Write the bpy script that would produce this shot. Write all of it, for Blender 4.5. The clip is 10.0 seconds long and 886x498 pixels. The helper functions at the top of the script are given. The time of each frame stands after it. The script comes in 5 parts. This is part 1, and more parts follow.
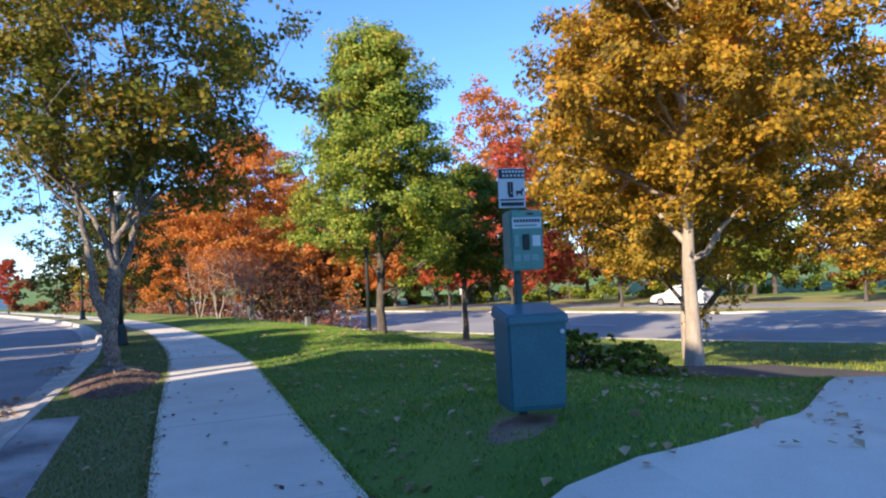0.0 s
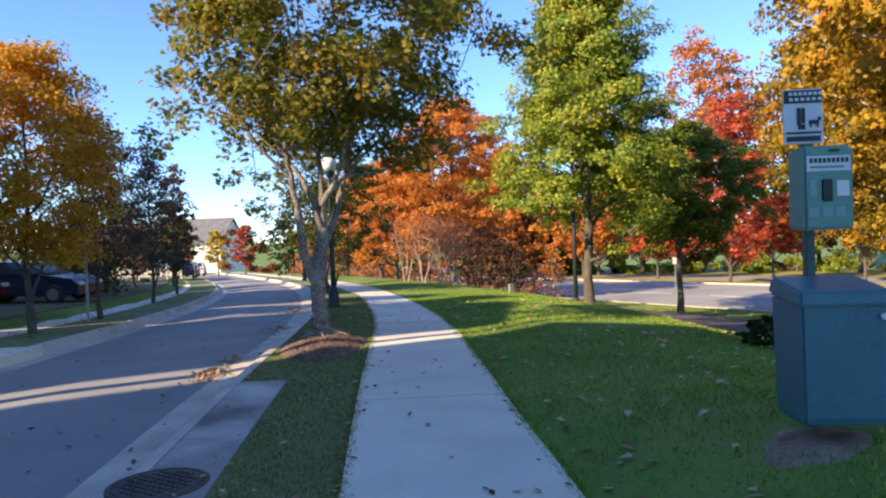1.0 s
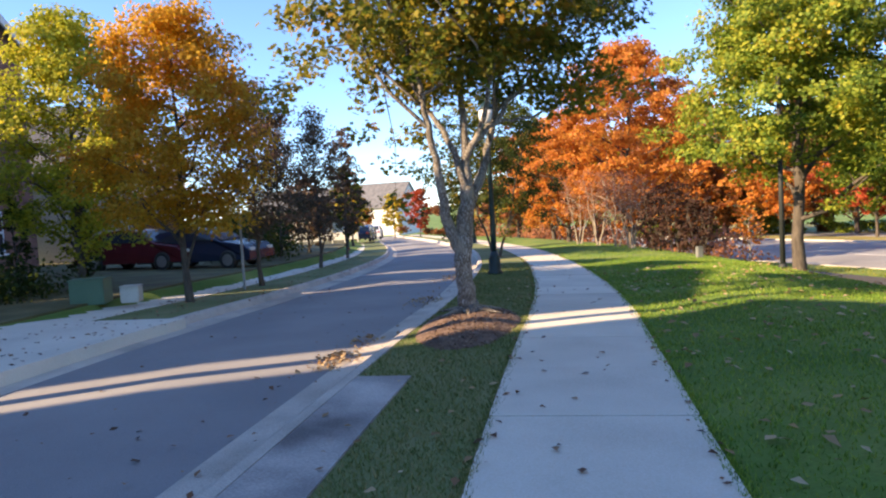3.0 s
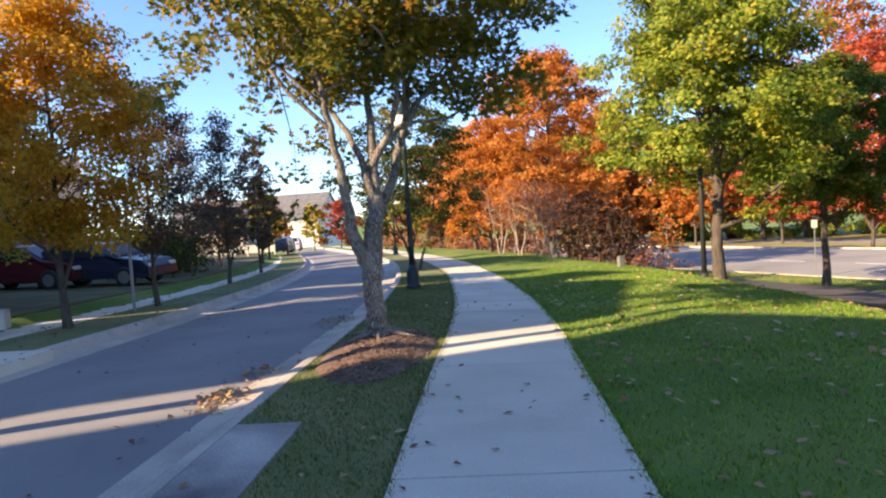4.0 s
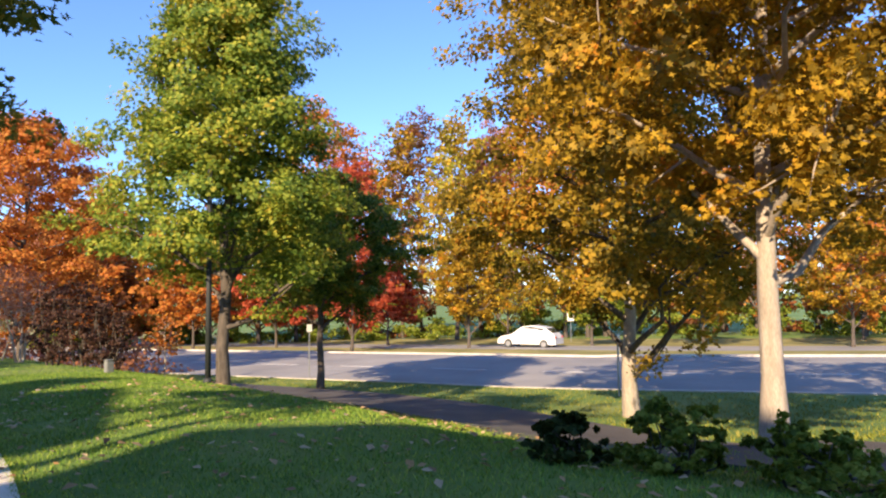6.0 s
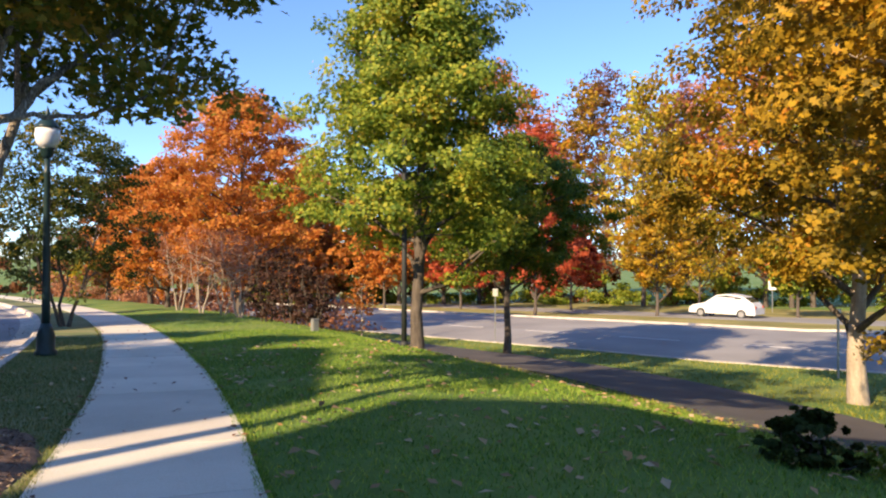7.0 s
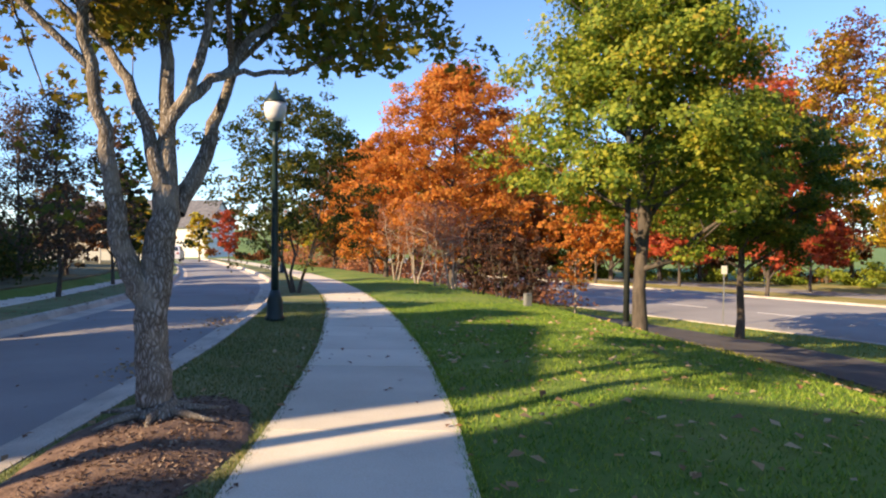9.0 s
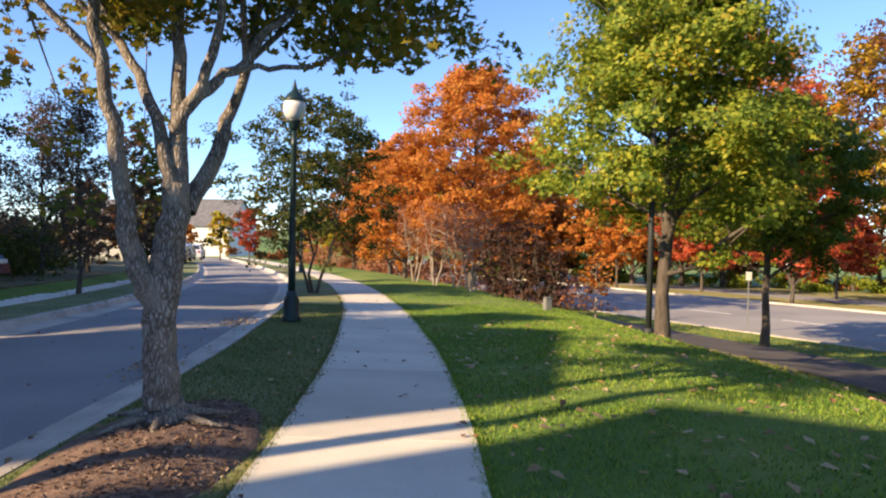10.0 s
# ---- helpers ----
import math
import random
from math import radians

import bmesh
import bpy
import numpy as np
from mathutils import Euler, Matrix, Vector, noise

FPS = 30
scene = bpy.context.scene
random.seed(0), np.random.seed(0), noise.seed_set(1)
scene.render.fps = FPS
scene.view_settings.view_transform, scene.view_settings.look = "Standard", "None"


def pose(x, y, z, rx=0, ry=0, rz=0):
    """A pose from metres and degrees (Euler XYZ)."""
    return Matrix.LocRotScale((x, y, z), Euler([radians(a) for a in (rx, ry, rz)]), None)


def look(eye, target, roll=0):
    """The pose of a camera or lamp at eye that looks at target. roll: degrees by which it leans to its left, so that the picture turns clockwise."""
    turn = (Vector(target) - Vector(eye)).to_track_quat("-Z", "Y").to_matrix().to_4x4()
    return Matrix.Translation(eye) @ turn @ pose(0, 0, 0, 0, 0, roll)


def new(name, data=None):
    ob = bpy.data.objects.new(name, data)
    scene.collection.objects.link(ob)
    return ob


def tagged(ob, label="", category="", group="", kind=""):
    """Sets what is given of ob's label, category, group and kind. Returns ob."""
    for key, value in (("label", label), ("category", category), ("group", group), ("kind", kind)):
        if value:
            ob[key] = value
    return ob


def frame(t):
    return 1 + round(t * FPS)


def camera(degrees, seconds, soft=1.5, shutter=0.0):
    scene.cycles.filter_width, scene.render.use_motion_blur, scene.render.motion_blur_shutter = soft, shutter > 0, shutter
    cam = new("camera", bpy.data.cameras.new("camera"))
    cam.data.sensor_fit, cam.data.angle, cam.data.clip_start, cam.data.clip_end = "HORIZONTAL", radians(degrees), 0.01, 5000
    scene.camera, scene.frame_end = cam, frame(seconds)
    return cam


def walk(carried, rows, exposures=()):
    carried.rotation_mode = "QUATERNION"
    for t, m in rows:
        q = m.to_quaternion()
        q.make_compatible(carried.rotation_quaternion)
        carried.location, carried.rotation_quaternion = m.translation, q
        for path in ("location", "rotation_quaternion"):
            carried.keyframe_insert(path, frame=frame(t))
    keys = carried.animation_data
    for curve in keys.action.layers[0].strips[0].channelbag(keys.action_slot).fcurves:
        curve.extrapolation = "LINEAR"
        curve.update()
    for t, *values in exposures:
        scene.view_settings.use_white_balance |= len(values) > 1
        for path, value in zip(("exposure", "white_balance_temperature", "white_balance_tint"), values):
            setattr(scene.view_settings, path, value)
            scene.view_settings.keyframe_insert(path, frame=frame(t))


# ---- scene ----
cam = camera(64.6, 10.0, 2.1)
PATH = [
    (0, (1.64, 0.699, 1.701), (1.162, 2.64, 1.734), -2.3),
    (0.5, (1.288, 1.169, 1.701), (0.495, 3.005, 1.696), -2.6),
    (1, (1.072, 1.695, 1.641), (0.067, 3.423, 1.603), -2.0),
    (1.5, (0.902, 2.159, 1.643), (-0.295, 3.758, 1.546), -3.0),
    (2, (0.77, 2.607, 1.652), (-0.552, 4.101, 1.512), -4.1),
    (2.5, (0.468, 3.09, 1.602), (-0.916, 4.525, 1.448), -4.0),
    (2.7, (0.344, 3.229, 1.608), (-1.062, 4.644, 1.471), -3.4),
    (3.8, (-0.269, 4.121, 1.593), (-1.599, 5.611, 1.503), -4.3),
    (4, (-0.373, 4.304, 1.602), (-1.612, 5.87, 1.491), -3.7),
    (4.5, (-0.558, 4.722, 1.6), (-1.525, 6.473, 1.578), -0.9),
    (5, (-0.743, 5.182, 1.558), (-1.308, 7.097, 1.658), 0.5),
    (5.2, (-0.763, 5.443, 1.458), (-1.139, 7.403, 1.594), 0.4),
    (5.5, (-0.925, 5.717, 1.413), (-1.035, 7.706, 1.601), 0.1),
    (5.7, (-1.017, 5.822, 1.410), (-0.955, 7.815, 1.577), -0.3),
    (6.8, (-1.331, 6.175, 1.551), (-1.608, 8.156, 1.604), -1.5),
    (7, (-1.402, 6.239, 1.552), (-1.864, 8.184, 1.577), 0.1),
    (7.5, (-1.653, 6.412, 1.507), (-2.305, 8.303, 1.515), 2.3),
    (8, (-1.716, 6.590, 1.482), (-2.565, 8.401, 1.449), 0.6),
    (8.5, (-1.758, 6.849, 1.489), (-2.752, 8.584, 1.438), 0.4),
    (9, (-1.918, 7.114, 1.517), (-2.926, 8.841, 1.463), 0.5),
    (9.5, (-2.009, 7.232, 1.523), (-3.035, 8.948, 1.473), 1.1),
    (10, (-2.012, 7.3, 1.521), (-3.068, 8.998, 1.471), 1.2),
]
walk(cam, [(t, look(eye, target, roll)) for t, eye, target, roll in PATH], exposures=[(0, 1.08, 5750, 13), (0.5, 1.16, 6350, 13), (1, 1.22, 6550, 13), (2.5, 1.48, 7150, 14), (4.5, 1.3, 7050, 15), (5.5, 1.18, 6450, 15), (7.5, 1.08, 6950, 14), (10, 1.06, 7050, 14)])

# ---- world and sun ----
SUN_ELEV, SUN_AZ = 26.0, (-0.41, -0.912)      # the sun stands behind the walker, over the houses
world = bpy.data.worlds.new("sky")
scene.world = world
world.use_nodes = True
wn = world.node_tree.nodes
sky = wn.new("ShaderNodeTexSky")
sky.sky_type, sky.sun_disc = "NISHITA", False
sky.sun_elevation, sky.sun_rotation = radians(SUN_ELEV), math.atan2(SUN_AZ[0], SUN_AZ[1])
sky.air_density, sky.dust_density, sky.ozone_density, sky.altitude = 1.0, 0.1, 6.0, 2500
world.node_tree.links.new(sky.outputs[0], wn["Background"].inputs[0])
wn["Background"].inputs[1].default_value = 0.15
sun = new("sun", bpy.data.lights.new("sun", "SUN"))
sun.data.energy, sun.data.angle, sun.data.color = 4.6, radians(0.55), (1.0, 0.77, 0.50)
sun.matrix_world = look((SUN_AZ[0] * 60, SUN_AZ[1] * 60, 60 * math.tan(radians(SUN_ELEV))), (0, 0, 0))

# ---- materials ----
def mat_base(name, rough=0.8):
    m = bpy.data.materials.new(name)
    m.use_nodes = True
    m.node_tree.nodes["Principled BSDF"].inputs["Roughness"].default_value = rough
    return m, m.node_tree.nodes, m.node_tree.links


def mottled(name, c1, c2, scale, rough=0.85, fine=60.0, bump=0.3, c3=None, metal=0.0, spread=0.25, stretch=None, tint=0.0):
    """Two or three colours mixed by broad stains, with fine grain in value and relief."""
    m, n, l = mat_base(name, rough)
    p = n["Principled BSDF"]
    p.inputs["Metallic"].default_value = metal
    co = n.new("ShaderNodeTexCoord")
    src = co.outputs["Object"]
    if stretch:
        mp = n.new("ShaderNodeMapping")
        mp.inputs["Scale"].default_value = stretch
        l.new(src, mp.inputs[0])
        src = mp.outputs[0]
    a = n.new("ShaderNodeTexNoise")
    a.inputs["Scale"].default_value, a.inputs["Detail"].default_value = scale, 5
    l.new(src, a.inputs["Vector"])
    r = n.new("ShaderNodeValToRGB")
    r.color_ramp.elements[0].position, r.color_ramp.elements[0].color = 0.5 - spread, (*c1, 1)
    r.color_ramp.elements[1].position, r.color_ramp.elements[1].color = 0.5 + spread, (*c2, 1)
    if c3:
        e = r.color_ramp.elements.new(0.5)
        e.color = (*c3, 1)
    l.new(a.outputs[0], r.inputs[0])
    b = n.new("ShaderNodeTexNoise")
    b.inputs["Scale"].default_value, b.inputs["Detail"].default_value = fine, 4
    l.new(src, b.inputs["Vector"])
    mix = n.new("ShaderNodeMixRGB")
    mix.blend_type, mix.inputs[0].default_value = "OVERLAY", 0.45
    l.new(r.outputs[0], mix.inputs[1])
    l.new(b.outputs[0], mix.inputs[2])
    out = mix.outputs[0]
    if tint:
        oi = n.new("ShaderNodeObjectInfo")
        hs = n.new("ShaderNodeHueSaturation")
        mr = n.new("ShaderNodeMapRange")
        mr.inputs["To Min"].default_value, mr.inputs["To Max"].default_value = 1 - tint, 1 + tint
        l.new(oi.outputs["Random"], mr.inputs[0])
        l.new(mr.outputs[0], hs.inputs["Value"])
        l.new(out, hs.inputs["Color"])
        out = hs.outputs[0]
    l.new(out, p.inputs["Base Color"])
    bu = n.new("ShaderNodeBump")
    bu.inputs["Strength"].default_value, bu.inputs["Distance"].default_value = bump, 0.01
    l.new(b.outputs[0], bu.inputs["Height"])
    l.new(bu.outputs[0], p.inputs["Normal"])
    return m


def foliage(name, colours, patch=0.55, glow=0.45):
    """Leaves: every leaf its own tone, drifting in patches through the crown; light shines through them."""
    m, n, l = mat_base(name, 0.6)
    p = n["Principled BSDF"]
    geo, co = n.new("ShaderNodeNewGeometry"), n.new("ShaderNodeTexCoord")
    no = n.new("ShaderNodeTexNoise")
    no.inputs["Scale"].default_value, no.inputs["Detail"].default_value, no.inputs["Roughness"].default_value = 0.6, 4, 0.7
    l.new(co.outputs["Object"], no.inputs["Vector"])
    mr = n.new("ShaderNodeMapRange")
    mr.inputs["From Min"].default_value, mr.inputs["From Max"].default_value = 0.3, 0.7
    l.new(no.outputs[0], mr.inputs[0])
    mx = n.new("ShaderNodeMix")
    mx.inputs[0].default_value = patch
    l.new(geo.outputs["Random Per Island"], mx.inputs[2])
    l.new(mr.outputs[0], mx.inputs[3])
    r = n.new("ShaderNodeValToRGB")
    els = r.color_ramp.elements
    for k, c in enumerate(colours):
        pos = 0.12 + 0.76 * k / max(1, len(colours) - 1)
        e = els[k] if k < 2 else els.new(pos)
        e.position, e.color = pos, (*c, 1)
    l.new(mx.outputs[0], r.inputs[0])
    l.new(r.outputs[0], p.inputs["Base Color"])
    p.inputs["Specular IOR Level"].default_value = 0.3
    tr, ms = n.new("ShaderNodeBsdfTranslucent"), n.new("ShaderNodeMixShader")
    l.new(r.outputs[0], tr.inputs[0])
    ms.inputs[0].default_value = glow
    l.new(p.outputs[0], ms.inputs[1])
    l.new(tr.outputs[0], ms.inputs[2])
    l.new(ms.outputs[0], n["Material Output"].inputs[0])
    return m


def plain(name, c, rough=0.5, metal=0.0):
    return mottled(name, [v * 0.88 for v in c], [min(1, v * 1.1) for v in c], 3.0, rough, 90.0, 0.05, metal=metal)


M_GROUND = mottled("lawn_soil", (0.07, 0.16, 0.022), (0.24, 0.28, 0.07), 0.45, 0.95, 35, 0.6, c3=(0.13, 0.22, 0.035))
M_VERGE = mottled("dry_lawn", (0.11, 0.17, 0.045), (0.30, 0.28, 0.13), 0.8, 0.95, 40, 0.6, c3=(0.18, 0.21, 0.08))
M_ASPHALT = mottled("asphalt", (0.24, 0.24, 0.245), (0.34, 0.335, 0.33), 0.6, 0.85, 140, 0.4)
M_PATH = mottled("path_asphalt", (0.07, 0.066, 0.064), (0.12, 0.112, 0.105), 0.8, 0.9, 120, 0.4)
M_ROADFAR = mottled("worn_asphalt", (0.25, 0.245, 0.235), (0.37, 0.36, 0.34), 0.3, 0.85, 100, 0.4)
M_CONC = mottled("walk_concrete", (0.64, 0.60, 0.50), (0.80, 0.755, 0.64), 1.1, 0.85, 85, 0.25, tint=0.07)
M_KERB = mottled("kerb_concrete", (0.36, 0.33, 0.28), (0.70, 0.64, 0.54), 1.3, 0.85, 70, 0.35, c3=(0.56, 0.51, 0.44))
M_SLAB = mottled("inlet_concrete", (0.16, 0.15, 0.145), (0.58, 0.55, 0.50), 0.9, 0.85, 50, 0.35, c3=(0.36, 0.34, 0.32), spread=0.16)
M_IRON = mottled("cast_iron", (0.05, 0.042, 0.036), (0.11, 0.09, 0.075), 6, 0.7, 60, 0.5)


def fissured(name, crack, ridge, pale, scale):
    """Bark in long plates between dark cracks, with pale lichen patches."""
    m, n, l = mat_base(name, 0.92)
    p = n["Principled BSDF"]
    co, mp = n.new("ShaderNodeTexCoord"), n.new("ShaderNodeMapping")
    mp.inputs["Scale"].default_value = (scale, scale, scale * 0.2)
    wob, add = n.new("ShaderNodeTexNoise"), n.new("ShaderNodeVectorMath")
    wob.inputs["Scale"].default_value = 7.0
    sc = n.new("ShaderNodeVectorMath")
    sc.operation, sc.inputs[3].default_value = "SCALE", 0.10
    l.new(co.outputs["Object"], wob.inputs["Vector"])
    l.new(wob.outputs["Color"], sc.inputs[0])
    l.new(co.outputs["Object"], add.inputs[0])
    l.new(sc.outputs[0], add.inputs[1])
    l.new(add.outputs[0], mp.inputs[0])
    v = n.new("ShaderNodeTexVoronoi")
    v.feature = "DISTANCE_TO_EDGE"
    v.inputs["Scale"].default_value = 1.0
    l.new(mp.outputs[0], v.inputs["Vector"])
    r = n.new("ShaderNodeValToRGB")
    for e, (pos, c) in zip((r.color_ramp.elements[0], r.color_ramp.elements[1], r.color_ramp.elements.new(0.09)), ((0.0, crack), (0.28, ridge), (0.09, [0.5 * a + 0.5 * b for a, b in zip(crack, ridge)]))):
        e.position, e.color = pos, (*c, 1)
    l.new(v.outputs["Distance"], r.inputs[0])
    b = n.new("ShaderNodeTexNoise")
    b.inputs["Scale"].default_value, b.inputs["Detail"].default_value = 5.0, 8
    l.new(co.outputs["Object"], b.inputs["Vector"])
    pr = n.new("ShaderNodeValToRGB")
    pr.color_ramp.elements[0].position, pr.color_ramp.elements[1].position = 0.48, 0.64
    l.new(b.outputs[0], pr.inputs[0])
    mx, soft = n.new("ShaderNodeMixRGB"), n.new("ShaderNodeMath")
    soft.operation, soft.inputs[1].default_value = "MULTIPLY", 0.6
    l.new(pr.outputs[0], soft.inputs[0])
    l.new(soft.outputs[0], mx.inputs[0])
    l.new(r.outputs[0], mx.inputs[1])
    mx.inputs[2].default_value = (*pale, 1)
    l.new(mx.outputs[0], p.inputs["Base Color"])
    bu = n.new("ShaderNodeBump")
    bu.inputs["Strength"].default_value, bu.inputs["Distance"].default_value = 1.0, 0.02
    l.new(r.outputs[0], bu.inputs["Height"])
    l.new(bu.outputs[0], p.inputs["Normal"])
    return m


M_BARK = fissured("grey_bark", (0.085, 0.07, 0.055), (0.25, 0.21, 0.165), (0.38, 0.335, 0.27), 48.0)
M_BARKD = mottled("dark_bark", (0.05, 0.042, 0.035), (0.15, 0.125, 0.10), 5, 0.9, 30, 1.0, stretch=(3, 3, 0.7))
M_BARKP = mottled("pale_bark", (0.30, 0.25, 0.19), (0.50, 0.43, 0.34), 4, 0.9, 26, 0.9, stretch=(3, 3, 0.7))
M_MULCH = mottled("mulch", (0.10, 0.062, 0.045), (0.26, 0.17, 0.12), 9, 0.95, 50, 1.0)
M_DRYLAND = mottled("dry_grass", (0.17, 0.16, 0.05), (0.40, 0.34, 0.13), 0.35, 0.95, 30, 0.6, c3=(0.27, 0.25, 0.075))
M_GARDEN = mottled("leafy_garden", (0.09, 0.07, 0.04), (0.22, 0.19, 0.09), 0.9, 0.95, 30, 0.8, c3=(0.12, 0.12, 0.05))
M_SOIL = mottled("bare_soil", (0.20, 0.145, 0.10), (0.36, 0.27, 0.19), 5, 0.95, 40, 0.6)
M_POST = plain("green_paint", (0.035, 0.10, 0.09), 0.4)
M_BIN = plain("bin_plastic", (0.05, 0.165, 0.20), 0.45)
M_BOX = plain("dispenser_green", (0.12, 0.30, 0.24), 0.4)
M_STICK = plain("sticker_print", (0.25, 0.38, 0.36), 0.5)
M_STEEL = plain("galvanised_steel", (0.35, 0.36, 0.36), 0.45, 0.6)
M_TAIL = plain("red_plastic", (0.45, 0.05, 0.03), 0.3)
M_NAVY = plain("navy_paint", (0.02, 0.03, 0.06), 0.2)
M_MAROON = plain("maroon_paint", (0.12, 0.015, 0.02), 0.25)
M_SILVER = plain("silver_paint", (0.26, 0.27, 0.28), 0.25, 0.3)
M_CARWHITE = plain("white_car_paint", (0.72, 0.72, 0.71), 0.25)
M_UTIL = plain("utility_green", (0.10, 0.20, 0.13), 0.5)
M_BOXGREY = plain("weathered_grey", (0.22, 0.23, 0.22), 0.6)
M_PALE = plain("pale_plastic", (0.55, 0.56, 0.50), 0.5)
M_LAMP = plain("lamp_paint", (0.012, 0.035, 0.034), 0.4)
M_GLOBE = plain("globe_white", (0.8, 0.8, 0.76), 0.3)
M_WHITE = plain("white_paint", (0.75, 0.75, 0.73), 0.6)
M_DARK = plain("dark_print", (0.03, 0.035, 0.035), 0.6)
M_BRICK = mottled("brick_red", (0.16, 0.07, 0.05), (0.27, 0.13, 0.09), 3, 0.9, 40, 0.5, tint=0.2)
M_MORTAR = mottled("mortar", (0.25, 0.23, 0.20), (0.34, 0.31, 0.27), 4, 0.9, 60, 0.3)
M_ROOF = mottled("grey_shingle", (0.10, 0.10, 0.105), (0.2, 0.2, 0.205), 2, 0.9, 30, 0.5)
M_SIDING = mottled("white_siding", (0.68, 0.66, 0.60), (0.8, 0.78, 0.72), 0.7, 0.7, 20, 0.15)
M_TAN = mottled("tan_siding", (0.45, 0.38, 0.28), (0.55, 0.47, 0.36), 0.7, 0.7, 20, 0.15)

L_DUSK = foliage("dark_bronze_leaves", [(0.06, 0.058, 0.034), (0.13, 0.10, 0.058), (0.21, 0.13, 0.08), (0.26, 0.12, 0.085)])
L_MAPLE = foliage("maple_leaves", [(0.06, 0.10, 0.016), (0.12, 0.17, 0.022), (0.24, 0.23, 0.03), (0.36, 0.27, 0.035), (0.42, 0.21, 0.03)])
L_OAKG = foliage("green_oak_leaves", [(0.06, 0.12, 0.018), (0.12, 0.21, 0.03), (0.26, 0.34, 0.045), (0.44, 0.47, 0.055), (0.58, 0.42, 0.06)], 0.5, 0.45)
L_OAKD = foliage("deep_green_oak_leaves", [(0.04, 0.08, 0.012), (0.08, 0.14, 0.018), (0.15, 0.22, 0.025), (0.28, 0.30, 0.035), (0.38, 0.22, 0.035)], 0.6)
L_OAKB = foliage("brown_gold_oak_leaves", [(0.08, 0.085, 0.018), (0.20, 0.16, 0.02), (0.36, 0.25, 0.022), (0.52, 0.33, 0.03), (0.56, 0.22, 0.025)], 0.6)
L_OAKY = foliage("golden_oak_leaves", [(0.10, 0.09, 0.02), (0.25, 0.17, 0.02), (0.44, 0.28, 0.022), (0.60, 0.38, 0.03), (0.62, 0.22, 0.025)], 0.5)
L_ORANGE = foliage("orange_leaves", [(0.24, 0.10, 0.03), (0.50, 0.17, 0.035), (0.66, 0.25, 0.045), (0.64, 0.32, 0.055), (0.60, 0.15, 0.04)], 0.5)
L_RED = foliage("red_leaves", [(0.26, 0.055, 0.03), (0.46, 0.085, 0.04), (0.60, 0.13, 0.05), (0.54, 0.18, 0.08)])
L_PINK = foliage("rust_leaves", [(0.30, 0.14, 0.08), (0.42, 0.20, 0.11), (0.54, 0.22, 0.11), (0.40, 0.24, 0.10)])
L_BURG = foliage("burgundy_leaves", [(0.035, 0.018, 0.015), (0.065, 0.030, 0.022), (0.11, 0.055, 0.035), (0.10, 0.062, 0.04)], 0.35, 0.25)
L_YEL = foliage("yellow_leaves", [(0.22, 0.24, 0.03), (0.46, 0.42, 0.04), (0.64, 0.46, 0.04), (0.66, 0.30, 0.03)])
L_LIME = foliage("yellow_green_leaves", [(0.16, 0.22, 0.03), (0.38, 0.42, 0.05), (0.58, 0.54, 0.05), (0.66, 0.50, 0.06)], 0.55, 0.55)
L_AMBER = foliage("amber_leaves", [(0.30, 0.20, 0.03), (0.58, 0.34, 0.03), (0.70, 0.36, 0.03), (0.68, 0.46, 0.05), (0.64, 0.22, 0.03)], 0.55, 0.55)
L_DARKG = foliage("dark_green_leaves", [(0.025, 0.045, 0.01), (0.045, 0.075, 0.015), (0.07, 0.10, 0.02), (0.16, 0.13, 0.02)])
L_DARKT = foliage("street_tree_leaves", [(0.03, 0.055, 0.012), (0.055, 0.085, 0.018), (0.10, 0.12, 0.02), (0.36, 0.25, 0.03)], 0.6)
L_HEDGE = foliage("hedge_leaves", [(0.07, 0.12, 0.016), (0.17, 0.24, 0.03), (0.29, 0.34, 0.04), (0.42, 0.42, 0.07)])
L_RUST = foliage("brown_red_leaves", [(0.09, 0.055, 0.025), (0.19, 0.09, 0.04), (0.32, 0.13, 0.04), (0.36, 0.08, 0.04)])
L_GRASS = foliage("grass_blades", [(0.08, 0.19, 0.03), (0.15, 0.29, 0.04), (0.28, 0.41, 0.05), (0.44, 0.50, 0.10)], 0.3, 0.3)
L_DRY = foliage("dry_grass_blades", [(0.07, 0.12, 0.03), (0.14, 0.20, 0.05), (0.25, 0.27, 0.09), (0.38, 0.33, 0.16)], 0.3, 0.3)
L_DRYG = foliage("verge_blades", [(0.10, 0.14, 0.02), (0.20, 0.24, 0.03), (0.32, 0.32, 0.05), (0.42, 0.36, 0.09)], 0.4, 0.3)
L_FALLEN = foliage("fallen_leaves", [(0.22, 0.12, 0.05), (0.40, 0.26, 0.13), (0.58, 0.45, 0.28), (0.46, 0.25, 0.09)], 0.2, 0.1)
L_LITTER = foliage("brown_litter", [(0.08, 0.04, 0.022), (0.19, 0.09, 0.05), (0.30, 0.15, 0.075), (0.38, 0.23, 0.12)], 0.2, 0.1)
L_MULCHC = foliage("mulch_chip", [(0.06, 0.035, 0.025), (0.12, 0.07, 0.05), (0.20, 0.13, 0.09), (0.34, 0.26, 0.19)], 0.2, 0.0)

